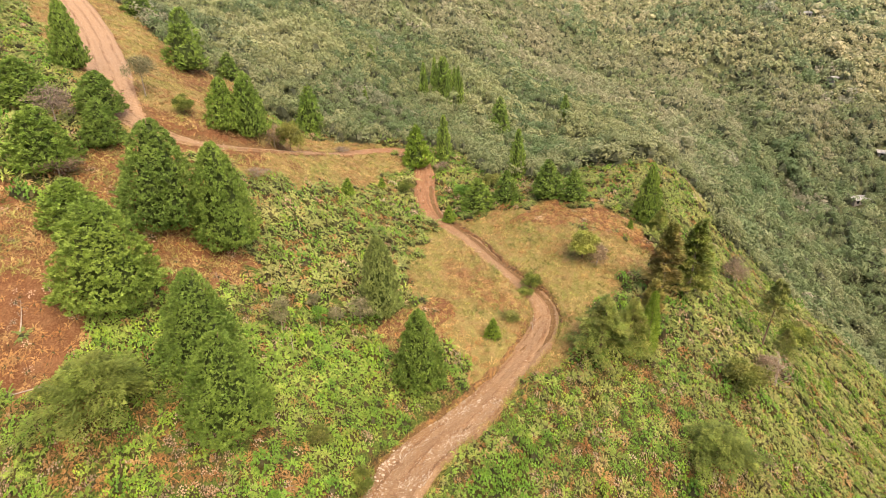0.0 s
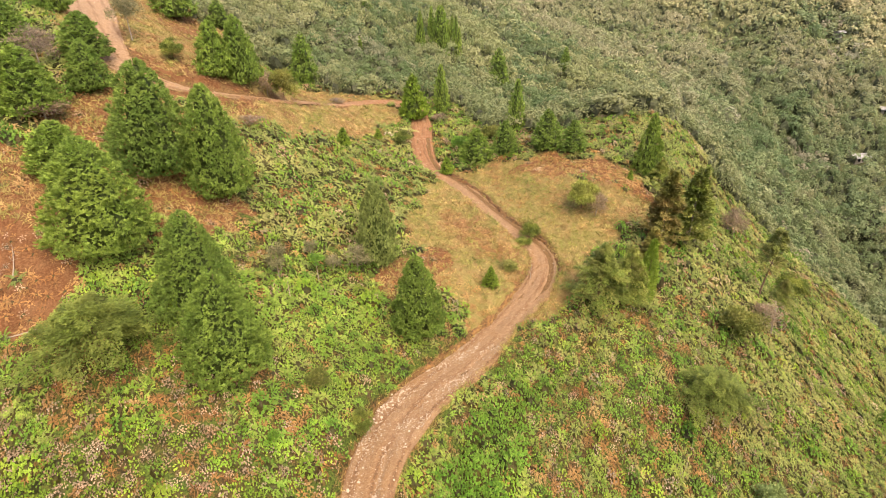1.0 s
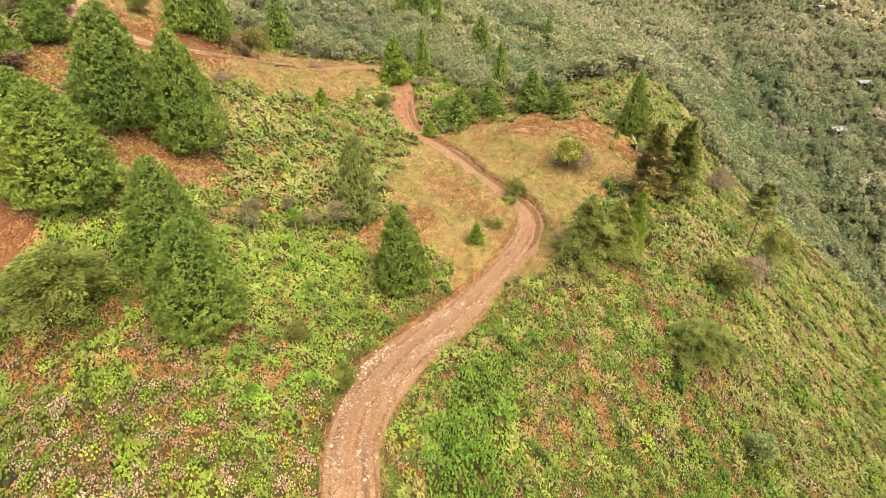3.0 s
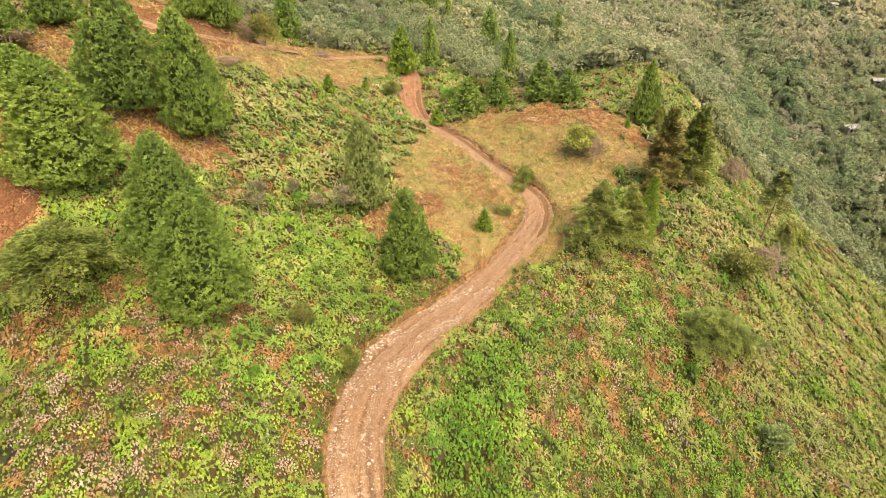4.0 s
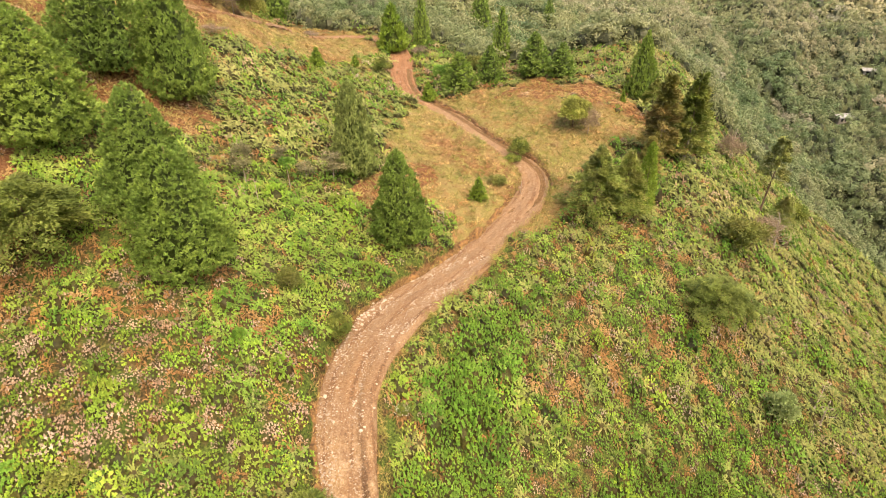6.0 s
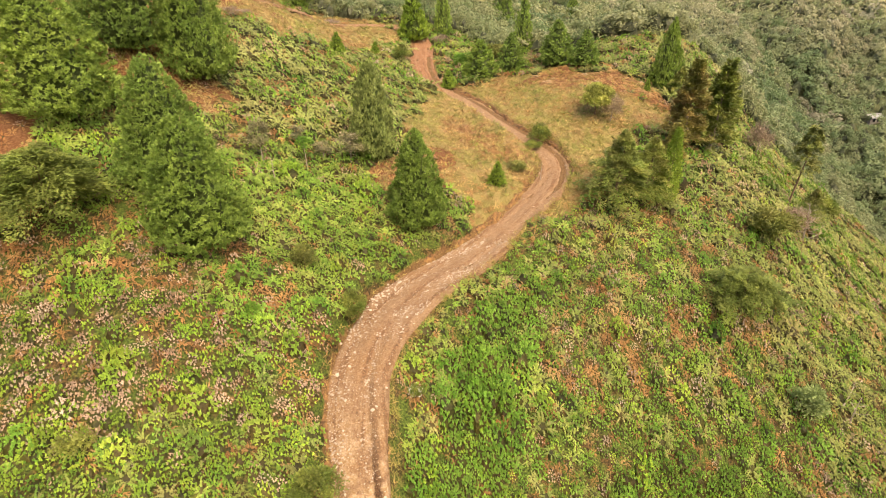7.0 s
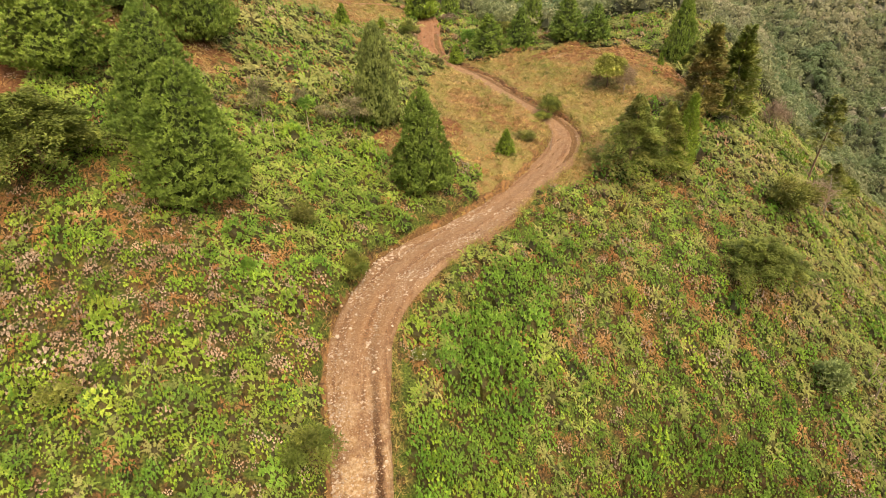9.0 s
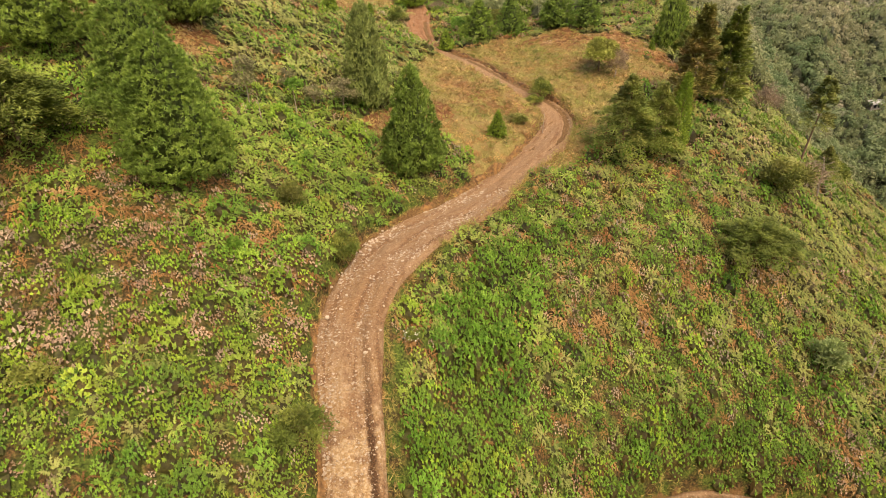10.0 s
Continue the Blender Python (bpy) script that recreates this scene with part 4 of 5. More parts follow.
pines_upper = [(-47.1, 71.0, 8.2, 2.7), (-45.8, 59.7, 5.3, 3.6), (-38.8, 61.5, 4.8, 3.2), (-36.4, 56.9, 5.0, 2.6), (-39.1, 51.3, 6.2, 3.9), (-33.8, 45.5, 4.9, 3.4),
               (-28.0, 68.8, 6.6, 2.9), (-25.6, 71.3, 8.3, 3.1)]
for k, row in enumerate(pines_upper):
    t, c, made = MID[k % 3]
    plant("pine_tree", t, c, row, made, "bushy dark green pine beside the upper track", "pine tree", "pines by the upper track", tr)
pines_behind = [(0.1, 92.8, 7.9, 2.0), (-24.5, 98.6, 8.8, 3.3), (-45.7, 100.0, 10.6, 4.6), (-61.7, 117.9, 5.7, 4.2), (0.1, 130.2, 10.4, 3.6),
                (12.6, 121.2, 8.8, 3.4), (12.6, 88.7, 8.6, 2.2), (-18.5, 144.8, 5.2, 2.2), (-16.5, 116.4, 4.0, 0.9), (-41.0, 106.5, 5.0, 2.7), (33.8, 150.6, 6.7, 2.1), (-4.5, 128.5, 8.5, 1.5), (-2.0, 132.0, 9.5, 1.6), (2.6, 131.0, 9.0, 1.5), (1.2, 126.5, 8.0, 1.4), (4.0, 127.5, 8.2, 1.3), (-0.8, 136.0, 8.6, 1.5), (3.5, 135.5, 8.0, 1.4)]
for k, row in enumerate(pines_behind):
    t, c, made = FARP[k % 2]
    plant("pine_tree", t, c, row, made, "green pine standing out of the scrub behind the ridge", "pine tree", "pines behind the ridge", tr)
ROW_CROWN = pine_crown(tr, 3.6, 1.6, 480, 10, 0.24, point=0.7, mat=M_PINE_DARK, boughs=44)
pines_young = [(-4.4, 88.7, 7.2, 3.3), (5.3, 48.1, 2.5, 1.15), (25.8, 68.2, 1.5, 0.55), (0.9, 72.3, 2.6, 1.4), (5.3, 75.2, 4.4, 2.3), (9.5, 77.4, 4.6, 1.9), (15.8, 77.2, 5.2, 2.3), (19.2, 75.0, 4.0, 1.8),
               (-13.1, 69.9, 2.6, 1.3), (-9.2, 77.5, 1.6, 0.9)]
for k, row in enumerate(pines_young):
    t, c, made = YOUNG[k % 3]
    if 73 < row[1] < 78 and row[0] > 2:
        plant("young_pine", t, ROW_CROWN, (row[0], row[1], row[2] * 1.15, row[3] * 1.45), made, "bushy dark green young pine behind the meadow", "young pine", "young pines", tr)
    else:
        plant("young_pine", t, c, row, made, "small bright green young pine at the meadow's edge", "young pine", "young pines", tr)

CEDAR = (trunk_mesh(tr, 7.2, 0.2, 16, 3.2, M_BARK, droop=0.1), layered_crown(tr, 7.4, 4.0, 110, 170, 0.21, start=0.1, droop=0.1, point=1.0), (7.4, 4.0))
DEEP = (CEDAR[0], pine_crown(tr, 7.4, 4.0, 1500, 9, 0.36, point=0.85, mat=M_PINE_DARK, boughs=40), (7.4, 4.0))
cedars = [(16.5, 46.8, 7.3, 4.6), (19.6, 47.6, 6.4, 3.6), (29.2, 71.6, 8.8, 2.9), (30.0, 68.6, 4.2, 2.6), (41.8, 54.5, 4.0, 2.3)]
for row in cedars:
    dark = row[1] > 70
    t, c, made = DEEP if dark else CEDAR
    plant("cedar_tree", t, c, row, made, "pointed dark green conifer at the meadow's edge" if dark else "olive-green conifer with spreading drooping boughs", "conifer", "conifers on the shoulder", tr)
COLUMN = [(trunk_mesh(tr, 8.8, 0.16, 22, 2.2, M_DEADWOOD), layered_crown(tr, 9.0, 2.6, 130, 80, 0.36, start=0.12, droop=-0.14, point=0.75, mat=mt), (9.0, 2.3)) for mt in (M_CYPRESS, M_CEDAR)]
for row, k in [((25.6, 54.9, 9.6, 2.3), 0), ((29.6, 56.6, 9.8, 2.5), 1), ((23.6, 52.0, 4.6, 1.5), 0)]:
    plant("cypress_tree", COLUMN[k][0], COLUMN[k][1], row, COLUMN[k][2], ("ragged brownish cypress on the shoulder", "tall ragged dark green cypress on the shoulder")[k], "cypress", "cypresses", tr)
SLIM = (trunk_mesh(tr, 7.0, 0.1, 8, 0.8, M_BARK), column_crown(tr, 7.3, 1.1, 5000, 0.24, 0.05, M_PINE_BRIGHT), (7.3, 1.1))
plant("cypress_tree", SLIM[0], SLIM[1], (21.7, 47.5, 7.3, 1.15), SLIM[2], "slim bright green cypress beside the spreading conifer", "cypress", "cypresses", tr)

AIRY = (trunk_mesh(tr, 8.5, 0.13, 16, 2.0, M_BARK, start=0.35), layered_crown(tr, 8.8, 2.3, 44, 110, 0.26, start=0.4, mat=M_OLIVE), (8.8, 2.3))
plant("airy_tree", AIRY[0], AIRY[1], (37.6, 52.7, 8.8, 2.3), AIRY[2], "thin airy olive tree on the outer slope", "tree", "", tr)
FEATHERY = (trunk_mesh(tr, 4.4, 0.12, 18, 3.6, M_BARK, start=0.1), layered_crown(tr, 4.6, 4.6, 90, 300, 0.19, start=0.1, droop=0.05, point=0.6, mat=M_FEATHER), (5.0, 4.6))
plant("feathery_tree", FEATHERY[0], FEATHERY[1], (-25.0, 31.0, 4.8, 5.8), FEATHERY[2], "low spreading soft dark green tree below the pines", "small tree", "feathery trees", tr)
plant("feathery_tree", FEATHERY[0], FEATHERY[1], (26.3, 38.4, 3.6, 5.2), FEATHERY[2], "low spreading feathery dark green tree in the scrub", "small tree", "feathery trees", tr)
BUSHES = [(trunk_mesh(tr, 2.4, 0.06, 12, 1.4, M_BARK, start=0.08), round_crown(tr, 3.0, 1.8, 3600, 0.22, 0.05, 18, mt), (3.0, 1.8)) for mt in (M_BUSH, M_OLIVE, M_DARKSHRUB)]
bushes = [(48, 62, 4.0, 2.6, 0), (31.6, 45.2, 3.7, 2.5, 1), (-23.3, 81.0, 2.7, 1.1, 0), (-32.2, 67.4, 2.6, 1.5, 0), (-14.9, 102.0, 2.4, 2.2, 0),
          (-7.1, 19.0, 2.7, 1.7, 0), (-6.6, 31.4, 2.5, 1.3, 0), (-9.9, 32.7, 2.1, 1.1, 1), (-12.2, 27.8, 1.1, 0.5, 2), (-5.7, 78.3, 2.3, 1.5, 0), (-21.3, 73.6, 4.6, 2.1, 1), (10.6, 56.6, 2.4, 1.3, 0), (9.7, 55.4, 1.0, 1.1, 0), (7.6, 51.0, 0.9, 1.2, 1), (8.2, 83.5, 2.6, 2.0, 1), (3.2, 79.5, 2.4, 1.7, 2)]
for x, y, h, r0, k in bushes:
    plant("bush", BUSHES[k][0], BUSHES[k][1], (x, y, h, r0), BUSHES[k][2],
          ("rounded green bush in the scrub", "loose olive-green bush in the scrub", "round dark green bush in the scrub")[k], "bush", "bushes", tr)
DRY = [(trunk_mesh(tr, 3.2, 0.07, 22, 1.9, M_DEADWOOD, start=0.08), round_crown(tr, 3.4, 1.8, 2200, 0.15, 0.15, 20, M_GREYBUSH, 0.7), (3.4, 1.8)) for k in range(2)]
dry = [(-41.2, 57.2, 5.0, 2.7), (-37.6, 50.6, 2.8, 2.6), (19.0, 59.4, 3.4, 1.5), (-0.2, 88.6, 2.0, 1.7), (-23.6, 74.0, 4.1, 1.9), (41.0, 66.5, 5.5, 2.4), (-22.4, 62.6, 1.3, 1.9), (-17.5, 91.0, 0.9, 2.0), (36.2, 48.6, 3.2, 1.9)]
for k, row in enumerate(dry):
    plant("dry_bush", DRY[k % 2][0], DRY[k % 2][1], row, DRY[k % 2][2], "leafless greyish-brown dry bush", "dry bush", "dry bushes", tr, "twig_crown")
WISPY = (trunk_mesh(tr, 3.9, 0.06, 20, 1.0, M_DEADWOOD, start=0.15), round_crown(tr, 4.2, 1.3, 1700, 0.17, 0.2, 22, M_GREYGREEN, 0.8, 0.2), (4.2, 1.3))
for row in [(-15.0, 42.4, 4.6, 1.25), (-8.4, 46.6, 3.2, 1.7), (-10.6, 45.4, 2.2, 1.1), (-12.9, 46.4, 2.4, 0.9)]:
    plant("wispy_shrub", WISPY[0], WISPY[1], row, WISPY[2], "wispy grey-green upright shrub in the bracken", "shrub", "wispy shrubs", tr)
SILVER = (trunk_mesh(tr, 1.8, 0.05, 10, 1.0, M_BARK, start=0.1), round_crown(tr, 2.4, 1.5, 2200, 0.26, 0.05, 26, M_SILVER, 0.4, 0.5), (2.4, 1.5))
plant("round_shrub", SILVER[0], SILVER[1], (29.3, 31.2, 2.5, 1.55), SILVER[2], "dense round blue-green broad-leaved shrub on the slope", "shrub", "", tr)
plant("round_shrub", None, round_crown(tr, 1.3, 1.1, 900, 0.2, 0.05, 18, M_YELLOW, 0.5, 0.4), (-18.7, 18.6, 1.2, 1.1), (1.3, 1.1), "low yellow-leaved shrub among the green", "shrub", "", tr)
STICK = trunk_mesh(tr, 2.2, 0.05, 7, 0.7, M_DEADWOOD, start=0.35)
for row in [(9.9, 50.2, 2.1, 0.7), (-13.6, 40.4, 2.4, 0.8), (33.4, 31.0, 2.6, 1.2)]:
    plant("dead_sapling", STICK, None, row, (2.2, 0.7), "thin bleached dead sapling", "dead sapling", "dead saplings", tr)
BARE = (trunk_mesh(tr, 3.6, 0.08, 40, 1.7, M_DEADWOOD, start=0.05), None, (3.7, 1.5))
plant("dead_shrub", BARE[0], None, (36.6, 47.4, 4.4, 2.2), BARE[2], "bleached bare dead shrub on the outer slope", "dead shrub", "", tr)
SAPL = (trunk_mesh(tr, 4.0, 0.06, 7, 0.9, M_DEADWOOD, start=0.6), round_crown(tr, 4.4, 1.0, 1000, 0.2, 0.66, 9, M_DARKSHRUB), (4.4, 1.0))
for row in [(-11.8, 44.0, 3.2, 0.9)]:
    plant("sapling", SAPL[0], SAPL[1], row, SAPL[2], "thin pale-stemmed sapling with a small crown", "sapling", "saplings", tr)
PALE = (trunk_mesh(tr, 4.6, 0.09, 16, 2.2, M_DEADWOOD, start=0.35), round_crown(tr, 4.9, 2.6, 2600, 0.2, 0.45, 22, M_GREYGREEN, 0.7), (4.9, 2.6))
plant("pale_tree", PALE[0], PALE[1], (-37.2, 68.6, 5.2, 2.7), PALE[2], "pale-trunked open olive tree by the upper track", "tree", "", tr)

UMBRELLA = (trunk_mesh(tr, 2.6, 0.09, 14, 2.0, M_BARK, start=0.3), round_crown(tr, 3.0, 2.0, 7000, 0.24, 0.6, 26, M_YELLOW, 0.5, 0.3, 0.85, (0.22, 0.34)), (3.0, 2.0))
plant("umbrella_tree", UMBRELLA[0], UMBRELLA[1], (17.6, 61.0, 3.4, 2.2), UMBRELLA[2], "small flat-topped yellow-green tree on the meadow", "small tree", "", tr)

M_PETAL = plain_material("white_petals", (0.55, 0.55, 0.5), (0.8, 0.8, 0.74), 6.0, 0.7)
root = plant("flowering_shrub", BUSHES[0][0], BUSHES[0][1], (-1.9, 26.5, 1.0, 0.6), BUSHES[0][2], "green shrub with white blossom beside the track", "flowering shrub", "", tr)
part("blossom", round_crown(tr, 3.05, 1.85, 90, 0.4, 0.3, 14, M_PETAL, 0.4, 0.9), root, "scattered white flowers")


def fallen_branch(x, y, long, turn):
    """A bleached branch with side twigs, lying on the slope."""
    ux, uy = [float(g) for g in slope_of(x, y)]
    a = radians(turn)
    rise = math.atan(ux * math.cos(a) + uy * math.sin(a))
    ob = new("fallen_branch", trunk_mesh(tr, long, 0.07, 9, long * 0.3, M_DEADWOOD, 0.05, 0.25))
    ob.location = (x, y, float(height(x, y)) + 0.1)
    ob.rotation_euler = (0, math.pi / 2 - rise, a)
    tagged(ob, "bleached dead branch lying on the slope", "branch", "fallen branches")


for row in [(-30.7, 32.2, 3.6, 200), (33.6, 32.3, 3.0, 40), (-33.5, 36.0, 2.6, 110), (22.2, 33.0, 2.6, 60)]:
    fallen_branch(*row)


# ---- houses far down in the valley's forest ----
def house(x, y, wide, deep, turn):
    """A small one-storey house with a low pitched sheet roof."""
    root = new("house")
    z = float(height(x, y)) - 1.6
    root.location, root.rotation_euler = (x, y, z), (0, 0, radians(turn))
    w, d, h = wide / 2, deep / 2, 2.5
    bm = bmesh.new()
    bmesh.ops.create_cube(bm, size=1, matrix=Matrix.Translation((0, 0, h / 2 - 1)) @ Matrix.Diagonal((2 * w, 2 * d, h + 2, 1)))
    me = bpy.data.meshes.new("wall")
    bm.to_mesh(me)
    bm.free()
    me.materials.append(M_WALL)
    part("wall", me, root)
    for s, nm in ((1, "roof"), (-1, "roof")):
        e, rise = 0.5, 0.35 * d
        v = [(-w - e, 0, h + rise), (w + e, 0, h + rise), (w + e, s * (d + e), h - 0.15), (-w - e, s * (d + e), h - 0.15)]
        v += [(a, b, c + 0.08) for a, b, c in v]
        part(nm, face_mesh("roof", v, [(3, 2, 1, 0), (4, 5, 6, 7), (0, 1, 5, 4), (1, 2, 6, 5), (2, 3, 7, 6), (3, 0, 4, 7)], M_ROOF, False), root, "whitish sheet-metal roof slope")
    for k in (-0.5, 0.1, 0.55):
        v = [(k * w - 0.5, -d - 0.03, 1.0), (k * w + 0.5, -d - 0.03, 1.0), (k * w + 0.5, -d - 0.03, 2.2), (k * w - 0.5, -d - 0.03, 2.2)]
        v += [(a, b + 0.1, c) for a, b, c in v]
        part("window", face_mesh("window", v, [(0, 1, 2, 3), (0, 4, 5, 1), (1, 5, 6, 2), (2, 6, 7, 3), (3, 7, 4, 0)], M_DARKGLASS, False), root, "dark window pane")
    return tagged(root, "small white-roofed house among the valley's trees", "house", "houses in the valley")


HOUSES = [(152, 186, 6.0, 4.4, 12), (174, 207, 5, 4, -20), (200, 322, 6, 5, 0), (205, 316, 5, 4, 25), (180, 256, 5, 3.6, 30)]
for row in HOUSES:
    house(*row)

# ---- scrub on the near slopes ----
sr = np.random.default_rng(5)
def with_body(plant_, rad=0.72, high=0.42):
    return np.concatenate([plant_, inner_body(sr, rad, -0.15, high)])


fern = [with_body(fern_plant(sr, 13, 6, 1.15, 1.0, 0.165)) for k in range(10)]
fern_far = [with_body(fern_plant(sr, 12, 5, 1.15, 1.0, 0.15)) for k in range(8)]
fern_dead = [with_body(fern_plant(sr, 14, 5, 1.1, 0.9, 0.11, 1.85), 0.4, 0.12) for k in range(8)]
fern_flat = [fern_plant(sr, 8, 3, 1.0, 0.9, 0.14, 1.8) for k in range(6)]
brush = [with_body(shrub_plant(sr, 16, 10, 1.0, 0.9, 0.17), 0.5, 0.3) for k in range(8)]
leafy = [with_body(shrub_plant(sr, 18, 13, 1.05, 1.1, 0.16)) for k in range(9)]
leafy_far = [with_body(shrub_plant(sr, 12, 9, 1.0, 1.1, 0.215)) for k in range(7)]
mound = [with_body(shrub_plant(sr, 30, 10, 1.0, 1.15, 0.18), 0.7, 0.6) for k in range(6)]
TABLE = [("yellow_green_shrubs", M_LIME, "bright yellow-green low leafy shrubs covering the slope"),
         ("dry_brush", M_PALE, "pale pinkish-grey dried brush among the shrubs"),
         ("dead_bracken", M_RUST, "rust-orange dead bracken among the shrubs"),
         ("dark_shrubs", M_DARKSHRUB, "dark green leafy shrubs in the bracken"),
         ("tan_bracken", M_SOFT, "tan-green ageing bracken on the open slope"),
         ("bracken", M_BRACKEN, "green arching bracken covering the steep slope")]
RUST_BELT = [(-34, 31), (-26, 33), (-20, 32), (-12, 33), (-10, 30), (-13, 27.5), (-20, 26.5), (-27, 25), (-36, 25)]


SHRUB_MASS = [(-2.2, 19), (-1.2, 24), (0.4, 29), (3, 33.5), (6.5, 36.5), (8.5, 35), (7, 31), (5.5, 27), (4.5, 22), (2.5, 17.5)]
SHRUB_LOBE = [(10, 22), (14, 26), (20, 27), (23, 24), (20, 19), (13, 18)]


def free_of_track(x, y, room):
    d, i = near_track(x, y)
    outer = (x - LINE[i, 0]) * side[i, 0] + (y - LINE[i, 1]) * side[i, 1] > 0
    room = room + np.where(outer & (y > 12) & (x < 0), 1.15 * step01(-y, -28, -24), 0.0)
    ok = (d > HALF[i] + room + 0.3 * waves(x, y, 3.0, 1)) & (~is_meadow(x, y) | inside(MEADOW_RUST, x, y) | inside(RUST_BANK, x, y)) & ~is_forest(x - 1, y - 1.5)
    return ok & (~is_bare(x, y) | (sr.uniform(0, 1, len(x)) < 0.7))


def kinds(x, y):
    """What grows where: an index into TABLE."""
    pn = 0.5 + 0.5 * waves(x, y, 9.0, 4)
    pq = 0.5 + 0.5 * waves(x, y, 4.0, 11)
    u = sr.uniform(0, 1, len(x))
    left_low = step01(-x, 4, 9) * step01(-y, -33, -26)
    slope = step01(-x, -2, 4) * (1 - left_low)
    right = 1 - left_low - slope
    shoulder = right * step01(x + 0.5 * (y - 40), 18, 34)
    belt = inside(RUST_BELT, *wobble(x, y)).astype(float)
    mass = (inside(SHRUB_MASS, *wobble(x, y, 1.0)) | inside(SHRUB_LOBE, *wobble(x, y, 1.2))).astype(float)
    wide = step01(waves(x, y, 15.0, 2) + 0.5 * waves(x, y, 7.0, 9), -0.4, 0.7)
    lime = (0.4 * left_low * (0.4 + 0.6 * step01(-y, -29, -23)) + 0.1 * slope + (0.1 + 0.25 * step01(-y, -27, -20)) * right) * (0.4 + pn) * (1 - 0.8 * belt)
    pale = (0.36 * left_low * step01(y, 13, 22) + 0.06 * left_low + 0.07 * slope + 0.13 * right) * (0.4 + 0.8 * wide) * (1 - 0.85 * mass)
    rust = (0.20 * left_low + 0.22 * slope + 0.34 * right) * (0.15 + 1.1 * pq + 1.2 * wide * pq) * (1 - 0.85 * mass) + 0.75 * belt * pq
    dark = (0.16 * left_low + 0.12 * slope + (0.22 + 0.14 * step01(-y, -40, -28) * step01(x, 8, 16)) * (right - shoulder) + 0.1 * shoulder) * (1 - 0.6 * belt) * (1.5 - 0.9 * wide) + 0.6 * mass
    rust = rust * (1 - 0.45 * shoulder)
    soft = 0.05 * left_low + 0.55 * slope * step01(y, 38, 55) + 0.16 * right + 0.62 * shoulder
    edges = np.cumsum(np.stack([lime, pale, rust, dark, soft]), 0)
    bare = is_bare(x, y)
    return np.where(bare, np.where(u < 0.82, 2, np.where(u < 0.97, 1, 4)), (u[None, :] > edges).sum(0)), bare, pn, pq, mass


def clumps(lo, hi, gap, far):
    """Rounded clumps of undergrowth, each one kind of plant: loose fronds over a body coloured dark as shade."""
    x, y = jitter(lo, hi, gap, sr)
    k = free_of_track(x, y, 0.45)
    x, y = x[k], y[k]
    kind, bare, pn, pq, mass = kinds(x, y)
    size = gap * sr.uniform(0.6, 1.0, len(x)) * (0.8 + 0.4 * pn) * np.where(sr.uniform(0, 1, len(x)) < 0.05, 1.45, 1.0)
    size = size * np.where(kind == 1, 0.85, np.where(kind == 2, 0.8, 1.0))
    size = size * (1 + 0.3 * mass)
    tall = size * sr.uniform(0.7, 1.6, len(x)) * np.where(bare, 0.35, 1.0) * (1 + 0.25 * mass)
    tone, turn = sr.uniform(0, 1, len(x)), sr.uniform(0, 6.28, len(x))
    z = height(x, y)
    for k, (nm, m, lab) in enumerate(TABLE):
        s = np.nonzero((kind == k) & (sr.uniform(0, 1, len(x)) < np.where(bare, 0.75, 1.0)))[0]
        pick = sr.integers(0, len(fern_dead) if k in (1, 2) else 7, len(x))
        pieces = brush if k == 1 else fern_dead if k == 2 else ((leafy_far if far else leafy) if k in (0, 3) else (fern_far if far else fern))
        strew(nm, pieces, x[s], y[s], z[s] - 0.02, size[s] * 1.14, tall[s] * 1.1, m, lab, "undergrowth", sr, 0.9, pick[s], turn[s], tone[s], M_SHADED_STEMS)


def scrub(lo, hi, gap, far):
    """Loose single plants between and above the clumps."""
    x, y = jitter(lo, hi, gap, sr)
    k = free_of_track(x, y, 0.3)
    x, y = x[k], y[k]
    z = height(x, y) - 0.08
    kind, bare, pn, pq, mass = kinds(x, y)
    size = sr.uniform(0.3, 0.58, len(x)) * (1.25 if far else 1.0) * (0.75 + 0.55 * pn)
    tall = size * sr.uniform(1.0, 1.9, len(x)) * np.where(sr.uniform(0, 1, len(x)) < 0.06, 1.6, 1.0) * np.where(bare, 0.35, 1.0)
    for k, (nm, m, lab) in enumerate(TABLE):
        s = kind == k
        f = 0.9 if k in (1, 2) else 0.78 if k in (4, 5) else 1.0
        big = s & (sr.uniform(0, 1, len(x)) < 0.34) & (k in (0, 3, 5)) & (not far) & (pq > 0.35) & free_of_track(x, y, 1.2)
        s = s & ~big
        low = s & bare
        s = s & ~bare
        near = brush if k == 1 else fern_dead if k == 2 else (leafy if k in (0, 3) else fern)
        if low.any():
            strew(nm, fern_flat, x[low], y[low], z[low], size[low] * f, tall[low] * f, m, lab, "undergrowth", sr)
        strew(nm, (leafy_far if k in (0, 3) else fern_far) if far else near, x[s], y[s], z[s], size[s] * f, tall[s] * f, m, lab, "undergrowth", sr, inner=M_SHADED_STEMS)
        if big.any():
            strew("shrub_mounds", mound, x[big], y[big], z[big], size[big] * 1.5 + 0.2, tall[big] * 1.1 + 0.25, m, "rounded leafy shrubs standing above the bracken", "undergrowth", sr, inner=M_SHADED_STEMS)


clumps((-50, 10), (62, 46), 0.6, False)
clumps((-80, 46), (84, 101), 0.84, True)
clumps((-34, -16), (34, 10), 1.7, True)
scrub((-50, 9), (62, 46), 1.3, False)
scrub((-80, 46), (80, 101), 2.6, True)

